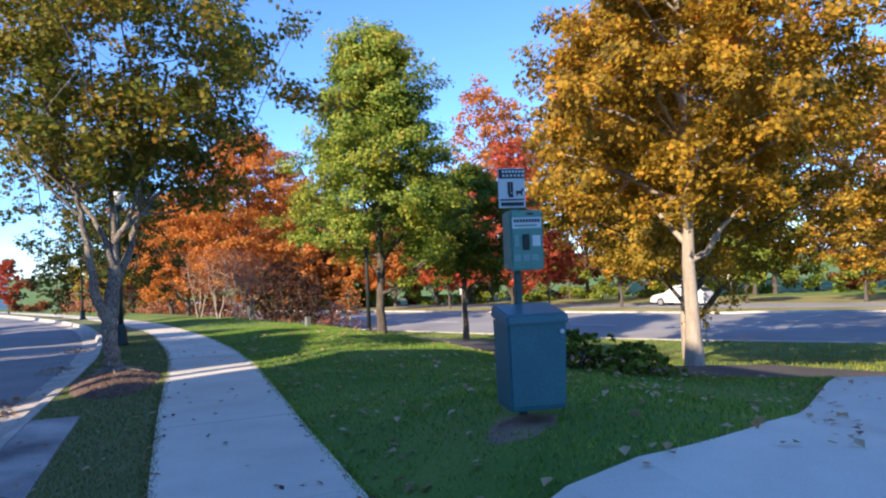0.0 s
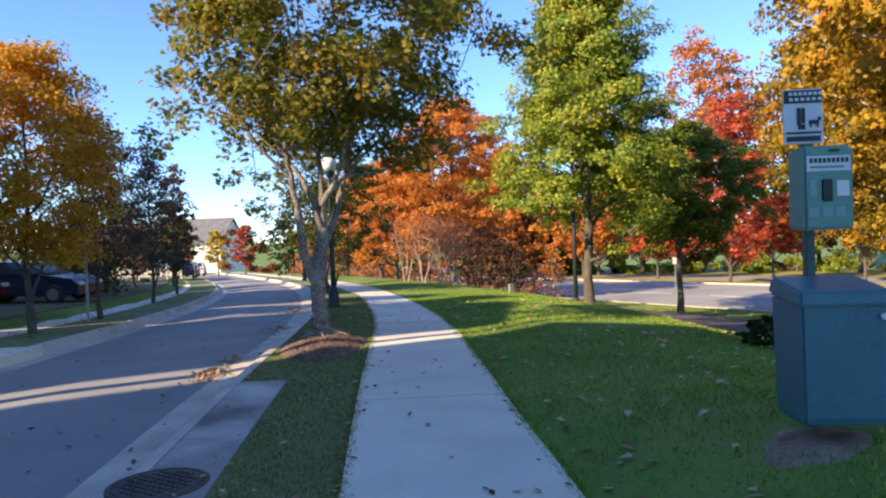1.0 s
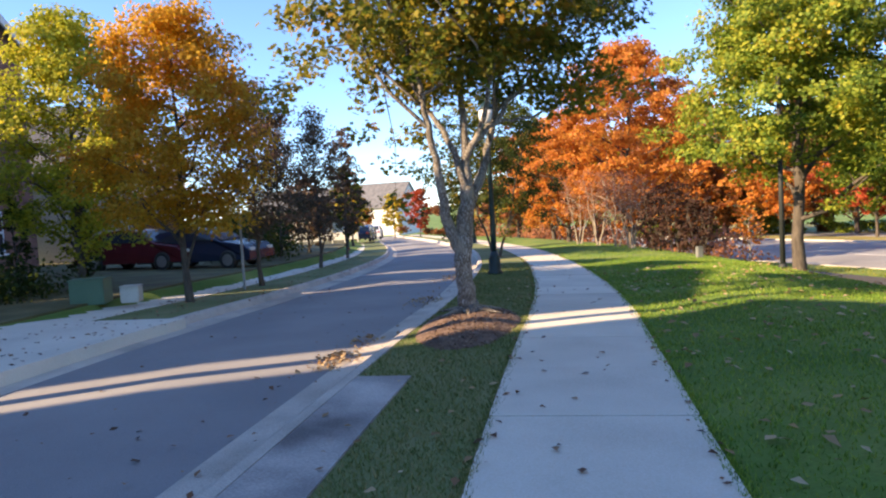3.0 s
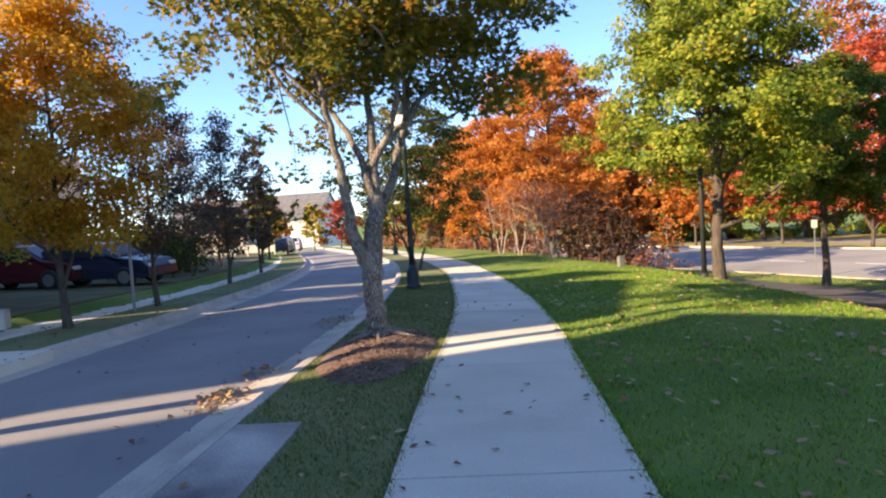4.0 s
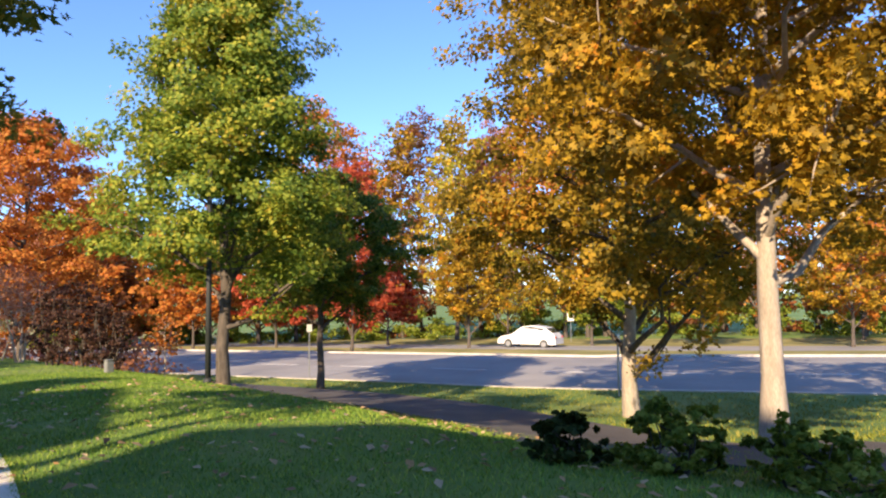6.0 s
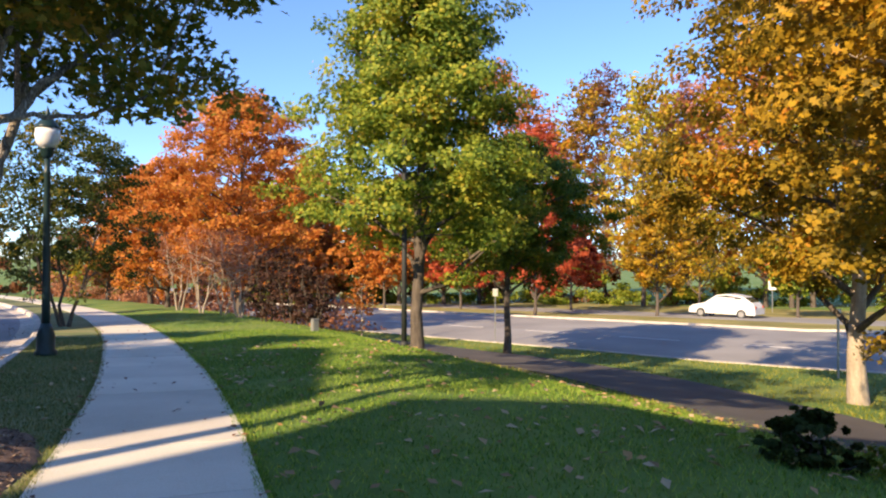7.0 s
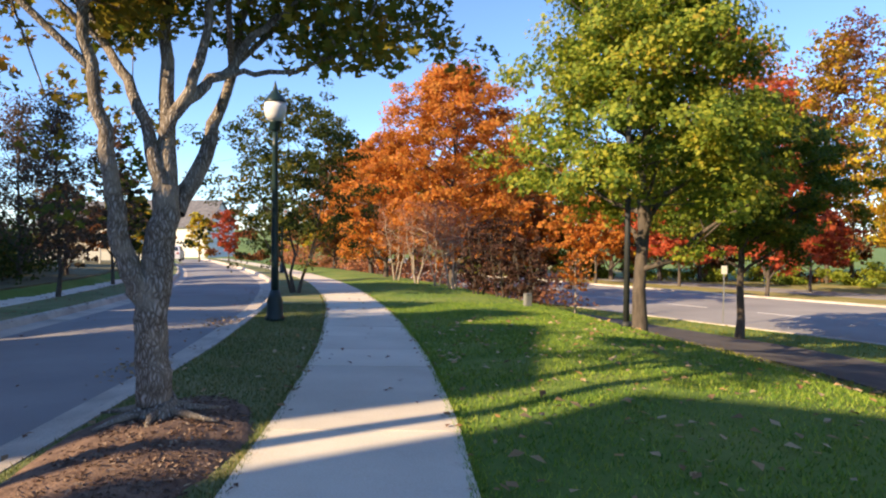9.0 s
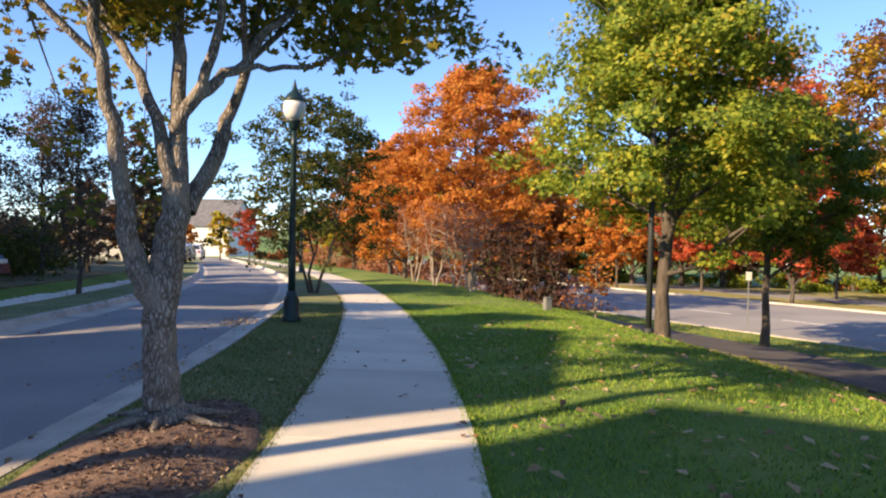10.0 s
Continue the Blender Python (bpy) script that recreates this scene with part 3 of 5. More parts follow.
def tree(label, x, y, height, bottom, radius, leaf, bark, n, size, shape="oval", trunk=0.13, seed=1, stems=1, name="tree", group="", lean=(0, 0), cat="tree", z=None, clumps=None, limbs=None, twiggy=4, puffs=None, outline=BLADE, shaded_limb_bark=None, fluff=1.0):
    """A trunk with limbs and twigs, and a crown of leaf clumps with gaps; bottom is where the crown begins."""
    rng = np.random.default_rng(seed)
    prof = PROFILE[shape]
    top = empty(name, (x, y, ground_z(x, y) - 0.03 if z is None else z), label=label, category=cat, group=group)
    bm = bmesh.new()
    centres = []
    tops = []
    for k in range(0 if limbs else stems):
        if stems == 1:
            foot, end = (0, 0, -0.15), (lean[0], lean[1], height * 0.93)
        else:
            an = 2 * math.pi * k / stems + rng.uniform(-0.4, 0.4)
            foot = (0.05 * math.cos(an) * stems / 2, 0.05 * math.sin(an) * stems / 2, -0.1)
            end = (radius * 0.5 * math.cos(an), radius * 0.5 * math.sin(an), height * rng.uniform(0.75, 0.92))
        line = bend(rng, foot, end, 9, 0.014 if stems == 1 else 0.035)
        rad = [trunk * (1.35 if i == 0 else 1.0) * (1 - 0.88 * i / 8) for i in range(9)]
        if stems > 1:
            rad = [r * 0.6 for r in rad]
        tube(bm, line, rad, 10)
        tops.append((line, rad))
    for pts, r0, r1 in limbs or ():
        m = len(pts)
        fine = []
        for i in range(m - 1):
            for f in (0, 0.33, 0.67):
                fine.append(tuple(np.array(pts[i]) * (1 - f) + np.array(pts[i + 1]) * f + rng.normal(0, 0.012, 3)))
        fine.append(pts[-1])
        k9 = [tuple(np.array([np.interp(v, range(len(fine)), [q[j] for q in fine]) for j in range(3)])) for v in np.linspace(0, len(fine) - 1, 9)]
        tube(bm, fine, [r0 + (r1 - r0) * i / (len(fine) - 1) for i in range(len(fine))], 12)
        if r1 < 0.08:
            tops.append((k9, [r0 + (r1 - r0) * i / 8 for i in range(9)]))
    stem, bm = bm, bmesh.new()
    nb = int(13 + 1.6 * height)
    for k in range(nb):
        line, rad = tops[k % len(tops)]
        u = ((k + 0.5) / nb) ** 0.9
        h = bottom + (height - bottom) * 0.9 * u
        f = rng.uniform(0.55, 1.0) if limbs else np.clip((h - 0.22 * (height - bottom) * (0.4 + 0.6 * (1 - u))) / (height * 0.93), 0.1, 0.95)
        i = f * 8
        a = np.array([np.interp(i, range(9), [q[j] for q in line]) for j in range(3)])
        while limbs and a[2] > h - 0.1 and i > 2.5:        # a side branch rises from its limb
            i -= 0.3
            a = np.array([np.interp(i, range(9), [q[j] for q in line]) for j in range(3)])
        r0 = float(np.interp(i, range(9), rad)) * 0.55
        an = k * 2.39996 + rng.uniform(-0.5, 0.5)
        reach = radius * prof(u) * rng.uniform(0.62, 0.95)
        e = np.array([a[0] * 0.5 + reach * math.cos(an), a[1] * 0.5 + reach * math.sin(an), h + rng.uniform(-0.1, 0.2) * (height - bottom) * 0.25])
        lim = bend(rng, a, e, 5, 0.1)
        tube(bm, lim, [r0 * (1 - 0.8 * j / 4) + 0.004 for j in range(5)], 6)
        for w in range(twiggy):
            t = rng.uniform(0.4, 1.0)
            p = a + (e - a) * t
            q = p + rng.normal(0, 1, 3) * radius * 0.17
            tube(bm, bend(rng, p, q, 3, 0.1), [r0 * 0.28 + 0.003, r0 * 0.15 + 0.002, 0.002], 4)
            centres += [q, p * 0.3 + q * 0.7]
        centres.append(e)
    for line, rad in tops if limbs else ():
        for w in range(20 if line[-1][2] < 3.3 else 7):
            p = np.array([np.interp(8 * rng.uniform(0.5, 1.0), range(9), [q[j] for q in line]) for j in range(3)])
            if p[2] > bottom - 0.35:
                centres.append(p + rng.normal(0, 0.17, 3))
    off = rng.uniform(0, 50, 3)
    puffs = puffs or int(14 + 2.6 * radius * math.sqrt(height))
    outs = [np.array([0, 0, 0.3])] * len(centres)
    per = max(4, (clumps or int(60 + 5 * height * radius)) // puffs)
    for k in range(puffs):
        u = ((k + 0.5) / puffs) ** (1.15 if shape == "cone" else 0.9) * 0.97
        an = k * 2.39996 + rng.uniform(-0.6, 0.6)
        rr = rng.uniform(0.45, 1.0) ** 0.8
        g = radius * prof(u) * (0.94 + 0.62 * noise.noise((2.2 * math.cos(an) + off[0], 2.2 * math.sin(an), 3 * u + seed)))
        pr = (0.11 + 0.15 * rng.uniform(0, 1) ** 1.5) * radius * (0.6 + 0.4 * prof(u)) + 0.04 * radius
        c = np.array([rr * g * math.cos(an) + lean[0] * u, rr * g * math.sin(an) + lean[1] * u, bottom + (height - bottom) * u])
        for q in range(per):
            v = rng.normal(0, 1, 3)
            v[2] = abs(v[2]) * 1.0 - 0.55
            v /= np.linalg.norm(v)
            centres.append(c + v * pr * np.array([1.25, 1.25, 0.6]) * rng.uniform(0.7, 1.05))
            outs.append(v * 0.7 + 0.3 * np.array([math.cos(an), math.sin(an), 0.4]))
    part("trunk", stem, bark, top, smooth_it=True)
    part("bough", bm, shaded_limb_bark or bark, top, smooth_it=True)
    sp = 0.034 * (radius + 0.28 * height) * fluff
    leaves("crown", np.array(centres), (sp, sp, sp * 0.6), n, size, leaf, top, rng, np.array(outs), outline)
    return top



def limb(*pts):
    """A limb's line from sideways, deep and upward metres, seen across the walk."""
    return [(0.85 * a - 0.53 * b, 0.53 * a + 0.85 * b, c) for a, b, c in pts]


# the near maple: a short bole that forks low, five rising stems
MAPLE = [
    (limb((0.0, 0, -0.2), (0.0, 0, -0.05), (-0.01, 0, 0.06), (-0.02, 0, 0.18)), 0.21, 0.140),
    (limb((-0.02, 0, 0.16), (-0.04, 0, 0.5), (-0.05, 0, 0.95), (0.0, 0.02, 1.25), (0.03, 0.03, 1.5), (0.05, 0.04, 1.82)), 0.136, 0.096),
    (limb((-0.07, 0, 0.90), (-0.15, -0.05, 1.08), (-0.23, -0.1, 1.37), (-0.27, -0.14, 1.74), (-0.33, -0.18, 2.19), (-0.40, -0.22, 2.68), (-0.47, -0.28, 3.2), (-0.75, -0.5, 4.2), (-1.0, -0.6, 5.4)), 0.090, 0.018),
    (limb((0.02, 0.0, 1.78), (0.0, -0.02, 1.95), (-0.10, 0.02, 2.28), (-0.27, 0.08, 2.62), (-0.43, 0.14, 2.82), (-0.75, 0.3, 3.4), (-1.5, 0.7, 4.7)), 0.062, 0.018),
    (limb((0.05, 0.05, 1.75), (0.05, 0.05, 2.32), (0.05, 0.08, 2.77), (0.02, 0.12, 3.3), (0.2, 0.2, 5.2)), 0.078, 0.018),
    (limb((0.06, -0.04, 2.18), (0.21, -0.10, 2.41), (0.35, -0.16, 2.70), (0.46, -0.22, 3.05), (0.70, -0.4, 3.9), (1.0, -0.6, 4.9)), 0.050, 0.013),
    (limb((0.09, 0.12, 1.60), (0.22, 0.25, 1.96), (0.31, 0.38, 2.33), (0.37, 0.48, 2.6), (0.52, 0.7, 3.5), (0.9, 1.1, 5.4)), 0.078, 0.018),
    (limb((0.16, -0.08, 2.33), (0.37, -0.02, 2.55), (0.53, 0.02, 2.70), (0.69, 0.06, 2.95), (0.92, 0.1, 3.15), (1.7, 0.3, 3.9), (2.3, 0.5, 4.5)), 0.046, 0.012),
    (limb((0.45, 0.0, 2.64), (0.70, 0.05, 2.68), (1.0, 0.12, 2.70), (1.5, 0.2, 2.95), (2.1, 0.3, 3.2)), 0.024, 0.009),
]
AX, AY = -6.42, 10.58
maple = tree("maple with grey forked trunk, bronze-green leaves, in a mulch ring", AX, AY, 7.3, 3.2, 3.5, L_MAPLE, M_BARK, 40000, 0.088, "vase", 0.16, 3, limbs=MAPLE, z=0.02, clumps=420, puffs=52, outline=LOBED)
tree("pin oak, green leaves turning yellow, on the bank", -5.9, 22.6, 10.2, 3.0, 3.7, L_OAKG, M_BARKD, 84000, 0.10, "spire", 0.15, 5, clumps=760, puffs=95, outline=LOBED)
tree("green oak beside the wide road", -4.95, 31.0, 7.5, 3.0, 3.2, L_OAKD, M_BARKD, 52000, 0.12, "oval", 0.14, 6, clumps=520, puffs=62)
tree("golden oak with pale trunk and a low side limb", 2.95, 14.2, 8.7, 3.15, 2.9, L_OAKY, M_BARKP, 62000, 0.095, "oval", 0.15, 7, clumps=620, puffs=80, outline=LOBED)
# Dark bark on this oak's boughs puts the crown's shade into their colour.
tree("golden-brown oak with pale trunk by the footpath", 3.63, 22.4, 11.4, 2.7, 4.4, L_OAKB, M_BARKP, 76000, 0.12, "oval", 0.17, 8, clumps=700, puffs=90, shaded_limb_bark=M_BARKD)
tree("tall orange maple behind the shrubs", -18.5, 36.5, 11.0, 2.4, 3.9, L_ORANGE, M_BARKD, 56000, 0.135, "oval", 0.17, 9, clumps=560, puffs=70)
tree("low orange maple in the row", -23.5, 38.0, 7.6, 1.6, 3.3, L_ORANGE, M_BARKD, 18000, 0.16, "oval", 0.13, 21)
tree("orange maple far down the sidewalk", -28.6, 43.7, 8.4, 1.6, 3.8, L_ORANGE, M_BARKD, 10000, 0.24, "oval", 0.14, 22)
tree("rust maple far down the sidewalk", -35.5, 48.5, 8.4, 1.6, 4.0, L_RUST, M_BARKD, 9000, 0.26, "oval", 0.14, 23)
tree("street tree, dark green below and yellow on top", -17.4, 24.2, 6.3, 1.9, 3.2, L_DARKT, M_BARKD, 17000, 0.11, "oval", 0.09, 10, stems=3, clumps=260)
# bare pinkish crab-apples on the bank
for k, (x, y, h) in enumerate(((-18.1, 32.6, 3.6), (-16.4, 31.4, 3.4), (-14.8, 29.9, 3.3), (-20.5, 34.6, 3.8))):
    tree("small rust-pink crab-apple with several pale stems", x, y, h, 1.3, 1.55, L_PINK, M_BARKP, 1700, 0.075, "vase", 0.07, 30 + k, stems=3, group="crab-apples on the bank", clumps=60)
for k, (x, y, h, r) in enumerate(((-12.7, 28.0, 2.5, 0.9), (-11.5, 27.3, 2.65, 0.95), (-10.5, 26.9, 2.1, 0.8))):
    tree("twiggy burgundy shrub at the edge of the bank", x, y, h, 0.2, r, L_BURG, M_BARKD, 4600, 0.075, "vase", 0.05, 40 + k, stems=6, name="shrub", group="burgundy shrubs", cat="shrub", clumps=110, twiggy=6)
tree("staked young sapling with few orange leaves", -10.5, 31.3, 2.6, 1.2, 0.75, L_ORANGE, M_BARKP, 700, 0.12, "oval", 0.03, 45, cat="sapling", clumps=20)
# low bushes by the footpath
for k, (x, y, h, r, m, txt) in enumerate(((0.05, 12.1, 0.42, 0.36, L_DARKG, "small dark green bush beside the footpath"), (0.93, 11.9, 0.62, 0.5, L_HEDGE, "rounded green bush beside the footpath"), (1.85, 11.45, 0.5, 0.58, L_HEDGE, "sunlit yellow-green bush beside the footpath"))):
    tree(txt, x, y, h, 0.06, r, m, M_BARKD, 5200, 0.055, "dome", 0.03, 50 + k, stems=5, name="bush", cat="bush", clumps=120)

# trees across the street
tree("yellow-green tree in a front garden", -18.4, 9.5, 6.9, 1.5, 1.9, L_LIME, M_BARKD, 26000, 0.105, "oval", 0.09, 60, clumps=300, puffs=46, fluff=1.7)
tree("orange and yellow street tree", -13.85, 10.05, 6.0, 1.5, 1.9, L_AMBER, M_BARKD, 34000, 0.085, "oval", 0.075, 61, clumps=340, puffs=52, fluff=1.8)
tree("slim red-brown street tree thinning at the top", -16.1, 13.1, 5.2, 1.5, 1.5, L_DUSK, M_BARKD, 9000, 0.085, "oval", 0.06, 62, clumps=110, fluff=1.8)
tree("thin street tree with purplish top", -21.6, 18.9, 5.9, 1.4, 1.5, L_DUSK, M_BARKD, 5600, 0.10, "cone", 0.06, 63, clumps=80, fluff=1.8)
tree("dark red-brown tree with sparse top", -27.8, 21.2, 6.8, 1.2, 2.0, L_DUSK, M_BARKD, 7500, 0.10, "cone", 0.08, 64, clumps=120, fluff=1.8)
tree("dark red tree before the houses", -30.5, 24.6, 4.0, 1.0, 1.5, L_DUSK, M_BARKD, 4500, 0.16, "oval", 0.09, 65)
tree("thin street tree farther down", -26.8, 24.2, 6.2, 1.5, 1.5, L_DUSK, M_BARKD, 3200, 0.14, "cone", 0.06, 66, clumps=60)
for k, (x, y, h, r, m, txt) in enumerate(((-34.5, 30.2, 5.2, 1.4, L_DARKG, "green street tree far off"), (-42, 36.5, 4.4, 1.5, L_YEL, "yellowing street tree far off"), (-50, 39, 4.0, 1.8, L_RUST, "brown street tree far off"), (-59.2, 60, 5.6, 1.5, L_RED, "bright red maple far down the street"), (-62.6, 59, 5.2, 1.7, L_YEL, "tawny tree before a white house"), (-66.5, 57.5, 3.8, 1.5, L_ORANGE, "orange tree before a white house"), (-54.5, 61.5, 6.0, 2.2, L_DARKG, "dark green tree far down the street"), (-46.0, 57.0, 5.4, 2.4, L_YEL, "yellow-green tree beside the sidewalk's end"), (-38.0, 52.0, 4.6, 2.2, L_OAKG, "green tree beside the sidewalk's end"))):
    tree(txt, x, y, h, 1.3, r, m, M_BARKD, 3600, 0.24, "oval", 0.08, 70 + k)
tree("golden oak farther along the footpath", 9.6, 18.6, 8.8, 2.6, 3.2, L_OAKY, M_BARKP, 18000, 0.13, "oval", 0.14, 81, clumps=300)
for k, (x, y, h) in enumerate(((-19.3, 8.3, 2.5), (-20.6, 10.3, 2.3))):
    tree("dark columnar evergreen in a front garden", x, y, h, 0.1, 0.5, L_DARKG, M_BARKD, 3000, 0.07, "oval", 0.04, 84 + k, name="evergreen", cat="evergreen shrub", clumps=90)
# median and far verge of the wide road
for k, (x, y, h, b, r, m, txt) in enumerate(((-6.6, 56.5, 14.0, 2.2, 3.5, L_RED, "tall red maple beyond the wide road"), (-14.0, 66, 7.0, 2.4, 3.6, L_RED, "red maple on the far verge"), (-4.5, 66, 6.6, 2.4, 3.2, L_RED, "crimson maple on the far verge"), (-21.0, 66, 7.4, 2.6, 3.6, L_ORANGE, "orange maple on the far verge"), (1.9, 58.5, 9.0, 2.4, 3.2, L_OAKY, "golden tree on the median"), (6.5, 73.0, 13.5, 3.0, 5.0, L_YEL, "tall yellow tree before the wood"), (-30, 70, 8.5, 2.0, 4.0, L_RUST, "brown tree on the far verge"), (11.5, 60.0, 5.5, 2.0, 2.4, L_OAKG, "young green tree on the median"), (19, 57.0, 8.5, 2.4, 3.4, L_OAKY, "golden tree farther along the median"), (27, 52.0, 9.0, 2.6, 3.6, L_OAKY, "golden tree by the wide road"), (34, 62.0, 10.0, 2.2, 4.2, L_ORANGE, "orange tree on the far verge"))):
    tree(txt, x, y, h, b, r, m, M_BARKD, 9000, 0.26, "oval", 0.12, 90 + k, clumps=240)
# the wood that closes the view
rw = np.random.default_rng(77)
WOOD = [L_OAKY, L_ORANGE, L_YEL, L_OAKG, L_PINK, L_RUST, L_ORANGE, L_OAKY]
for k in range(48):
    a = radians(-38 + 98 * (k + rw.uniform(-0.3, 0.3)) / 47)
    dist = rw.uniform(74, 92)
    x, y = 2 + math.sin(a) * dist, 4 + math.cos(a) * dist
    tree("tall autumn tree in the wood", x, y, rw.uniform(22, 28) * (1.0 if a > -0.2 else 0.55), rw.uniform(2.5, 5.0), rw.uniform(4.2, 6.2), WOOD[(k * 5) % 8], M_BARKD, 6500, 0.40, "oval", 0.2, 200 + k, group="trees of the far wood", clumps=200, puffs=34)


def brush(label, pts, m, h, r, n, size, seed):
    """A low ragged thicket along a line: too many stems to count."""
    rng = np.random.default_rng(seed)
    line = Curve(pts)
    s = rng.uniform(0, line.length, 260)
    x, y = line.at(s, rng.normal(0, r, 260))
    z = land(x, y) + h * rng.uniform(0.05, 1.0, 260) ** 1.2 * (0.75 + 0.25 * np.sin(s * 0.9))
    ob = leaves("thicket", np.stack([x, y, z], 1), (0.5, 0.5, 0.3), n, size, m, None, rng)
    return tagged(ob, label, "thicket", kind="stuff")


brush("green and yellow thicket at the foot of the wood", [(-40, 76), (-10, 83), (20, 81), (50, 68)], L_HEDGE, 4.6, 2.2, 26000, 0.35, 11)
brush("brown underwood at the foot of the wood", [(-75, 74), (-45, 80), (-10, 88), (30, 86), (70, 66)], L_RUST, 6.5, 2.8, 26000, 0.45, 12)
brush("rust-brown thicket beyond the bank", [(-48, 58), (-34, 50), (-24, 44), (-14, 40)], L_PINK, 2.0, 1.3, 9000, 0.2, 13)
brush("dark hedge between the gardens", [(-25.5, 17.5), (-29, 20), (-33, 23), (-40, 28)], L_DARKG, 2.1, 0.8, 12000, 0.16, 14)
brush("dark green garden shrubs before a brick house", [(-15.8, 4.2), (-17.0, 6.4), (-18.6, 8.6)], L_DARKG, 0.9, 0.5, 4500, 0.1, 15)


# ---- houses along the street ----
def house(label, x, y, rz, w, d, eave, ridge, wall, near=False):
    """A gabled house, gable to the street; its front is the side towards +y of its own."""
    e = empty("house", (x, y, ground_z(x, y) - 0.1), rz, label=label, category="house")
    bm = bmesh.new()
    prof = [(-w / 2, 0), (w / 2, 0), (w / 2, eave), (0, ridge - 0.12), (-w / 2, eave)]
    a = [bm.verts.new((px_, d / 2, pz)) for px_, pz in prof]
    b = [bm.verts.new((px_, -d / 2, pz)) for px_, pz in prof]
    bm.faces.new(a)
    bm.faces.new(b[::-1])
    for i in range(5):
        bm.faces.new((a[i], b[i], b[(i + 1) % 5], a[(i + 1) % 5]))
    bmesh.ops.recalc_face_normals(bm, faces=bm.faces)
    part("wall", bm, wall, e)
    bm = bmesh.new()
    t, o = 0.16, 0.3
    for sx in (-1, 1):
        slope = (ridge - eave) / (w / 2)
        lo, hi = (sx * (w / 2 + o), eave - o * slope), (0, ridge)
        for q in (0,):
            vs = [bm.verts.new((px_, py, pz + dz)) for px_, pz in (lo, hi) for py in (-d / 2 - o, d / 2 + o) for dz in (0.0, t)]
            for f in ((0, 1, 3, 2), (4, 6, 7, 5), (0, 4, 5, 1), (2, 3, 7, 6), (1, 5, 7, 3), (0, 2, 6, 4)):
                bm.faces.new([vs[i] for i in f])
    bmesh.ops.recalc_face_normals(bm, faces=bm.faces)
    part("roof", bm, M_ROOF, e, "grey shingle roof")
    rake = bmesh.new()
    for sx in (-1, 1):
        L = math.hypot(w / 2 + o, ridge - eave + 0.1)
        an = math.atan2(ridge - eave, w / 2) * -sx
        box(rake, (0, 0, 0), (L, 0.08, 0.28), pose(sx * (w / 4 + o / 2), d / 2 + o + 0.05, (eave + ridge) / 2 - 0.1, 0, -math.degrees(an) if sx > 0 else -math.degrees(an), 0))
    part("bargeboard", rake, M_WHITE, e, "white bargeboards")
    for zc in (1.6, 4.4):
        for xc in (-w * 0.3, 0.0, w * 0.3):
            if zc < 2 and xc == 0:
                dr = part("door", boxed((0, d / 2 + 0.02, 1.05), (1.0, 0.08, 2.1), 0.01), M_DARK, e, "dark front door")
                part("door_frame", boxed((0, d / 2 + 0.012, 1.1), (1.25, 0.05, 2.3), 0.01), M_WHITE, dr)
                continue
            win = part("window", boxed((xc, d / 2 + 0.01, zc), (1.05, 0.06, 1.6), 0.008), M_WHITE, e, "white-framed sash window")
            for k in (-0.38, 0.38):
                part("pane", boxed((xc, d / 2 + 0.045, zc + k), (0.85, 0.02, 0.66)), M_PANE, win)
            part("sill", boxed((xc, d / 2 + 0.06, zc - 0.84), (1.2, 0.14, 0.08), 0.01), M_WHITE, win)
    return e


M_PANE = plain("window_glass", (0.03, 0.04, 0.05), 0.05)
HOUSE_RZ = math.atan2(SUN_AZ[0], -SUN_AZ[1])


def row_place(c, a):
    """A place from metres across and along the sun's bearing."""
    return -SUN_AZ[1] * c - SUN_AZ[0] * a, SUN_AZ[0] * c - SUN_AZ[1] * a


# Unseen row behind the walker, added along the sun's bearing to cast shade.
x, y = row_place(-3.95, -13.6)
house("unseen brick townhouse ending a terrace added for shade, gable to the street", x, y, HOUSE_RZ, 9.4, 10.0, 9.5, 11.1, M_BRICK)
for k in range(1, 4):
    x, y = row_place(-5.45 + 9.8 * k, -13.6 - 4.1 * k)
    house("unseen brick townhouse in a terrace added for shade, ridge along the street", x, y, HOUSE_RZ + math.pi / 2, 10.0, 9.8, 9.2, 12.7 + 2.0 * k, M_BRICK)
# Houses added to shade the street; sun streaks fall between the nearer ones.
for k, (c, a, w, m, v) in enumerate(((-14.07, -7.0, 7.65, M_TAN, 8.5), (-21.65, -3.4, 5.9, M_BRICK, 4.6), (-42.2, 1.2, 8.0, M_TAN, 4.4), (-53.2, 4.0, 8.0, M_BRICK, 3.6))):
    x, y = row_place(c, a - 5.0)
    house("gabled house with white trim and grey roof, added to shade the street", x, y, HOUSE_RZ, w, 10.0, v, v + (3.4 if k > 1 else 1.7), m)
house("brick house, white-trimmed gable to the street", -30.65, 5.4, math.atan2(-0.8, 0.6), 11.5, 7.0, 8.7, 12.8, M_BRICK)
house("white-sided house with grey roof far down the street", -90, 79, radians(112), 9.0, 13.0, 4.6, 8.4, M_SIDING)
house("tan house far down the street", -98, 70, radians(125), 9.0, 11.0, 4.6, 7.6, M_TAN)

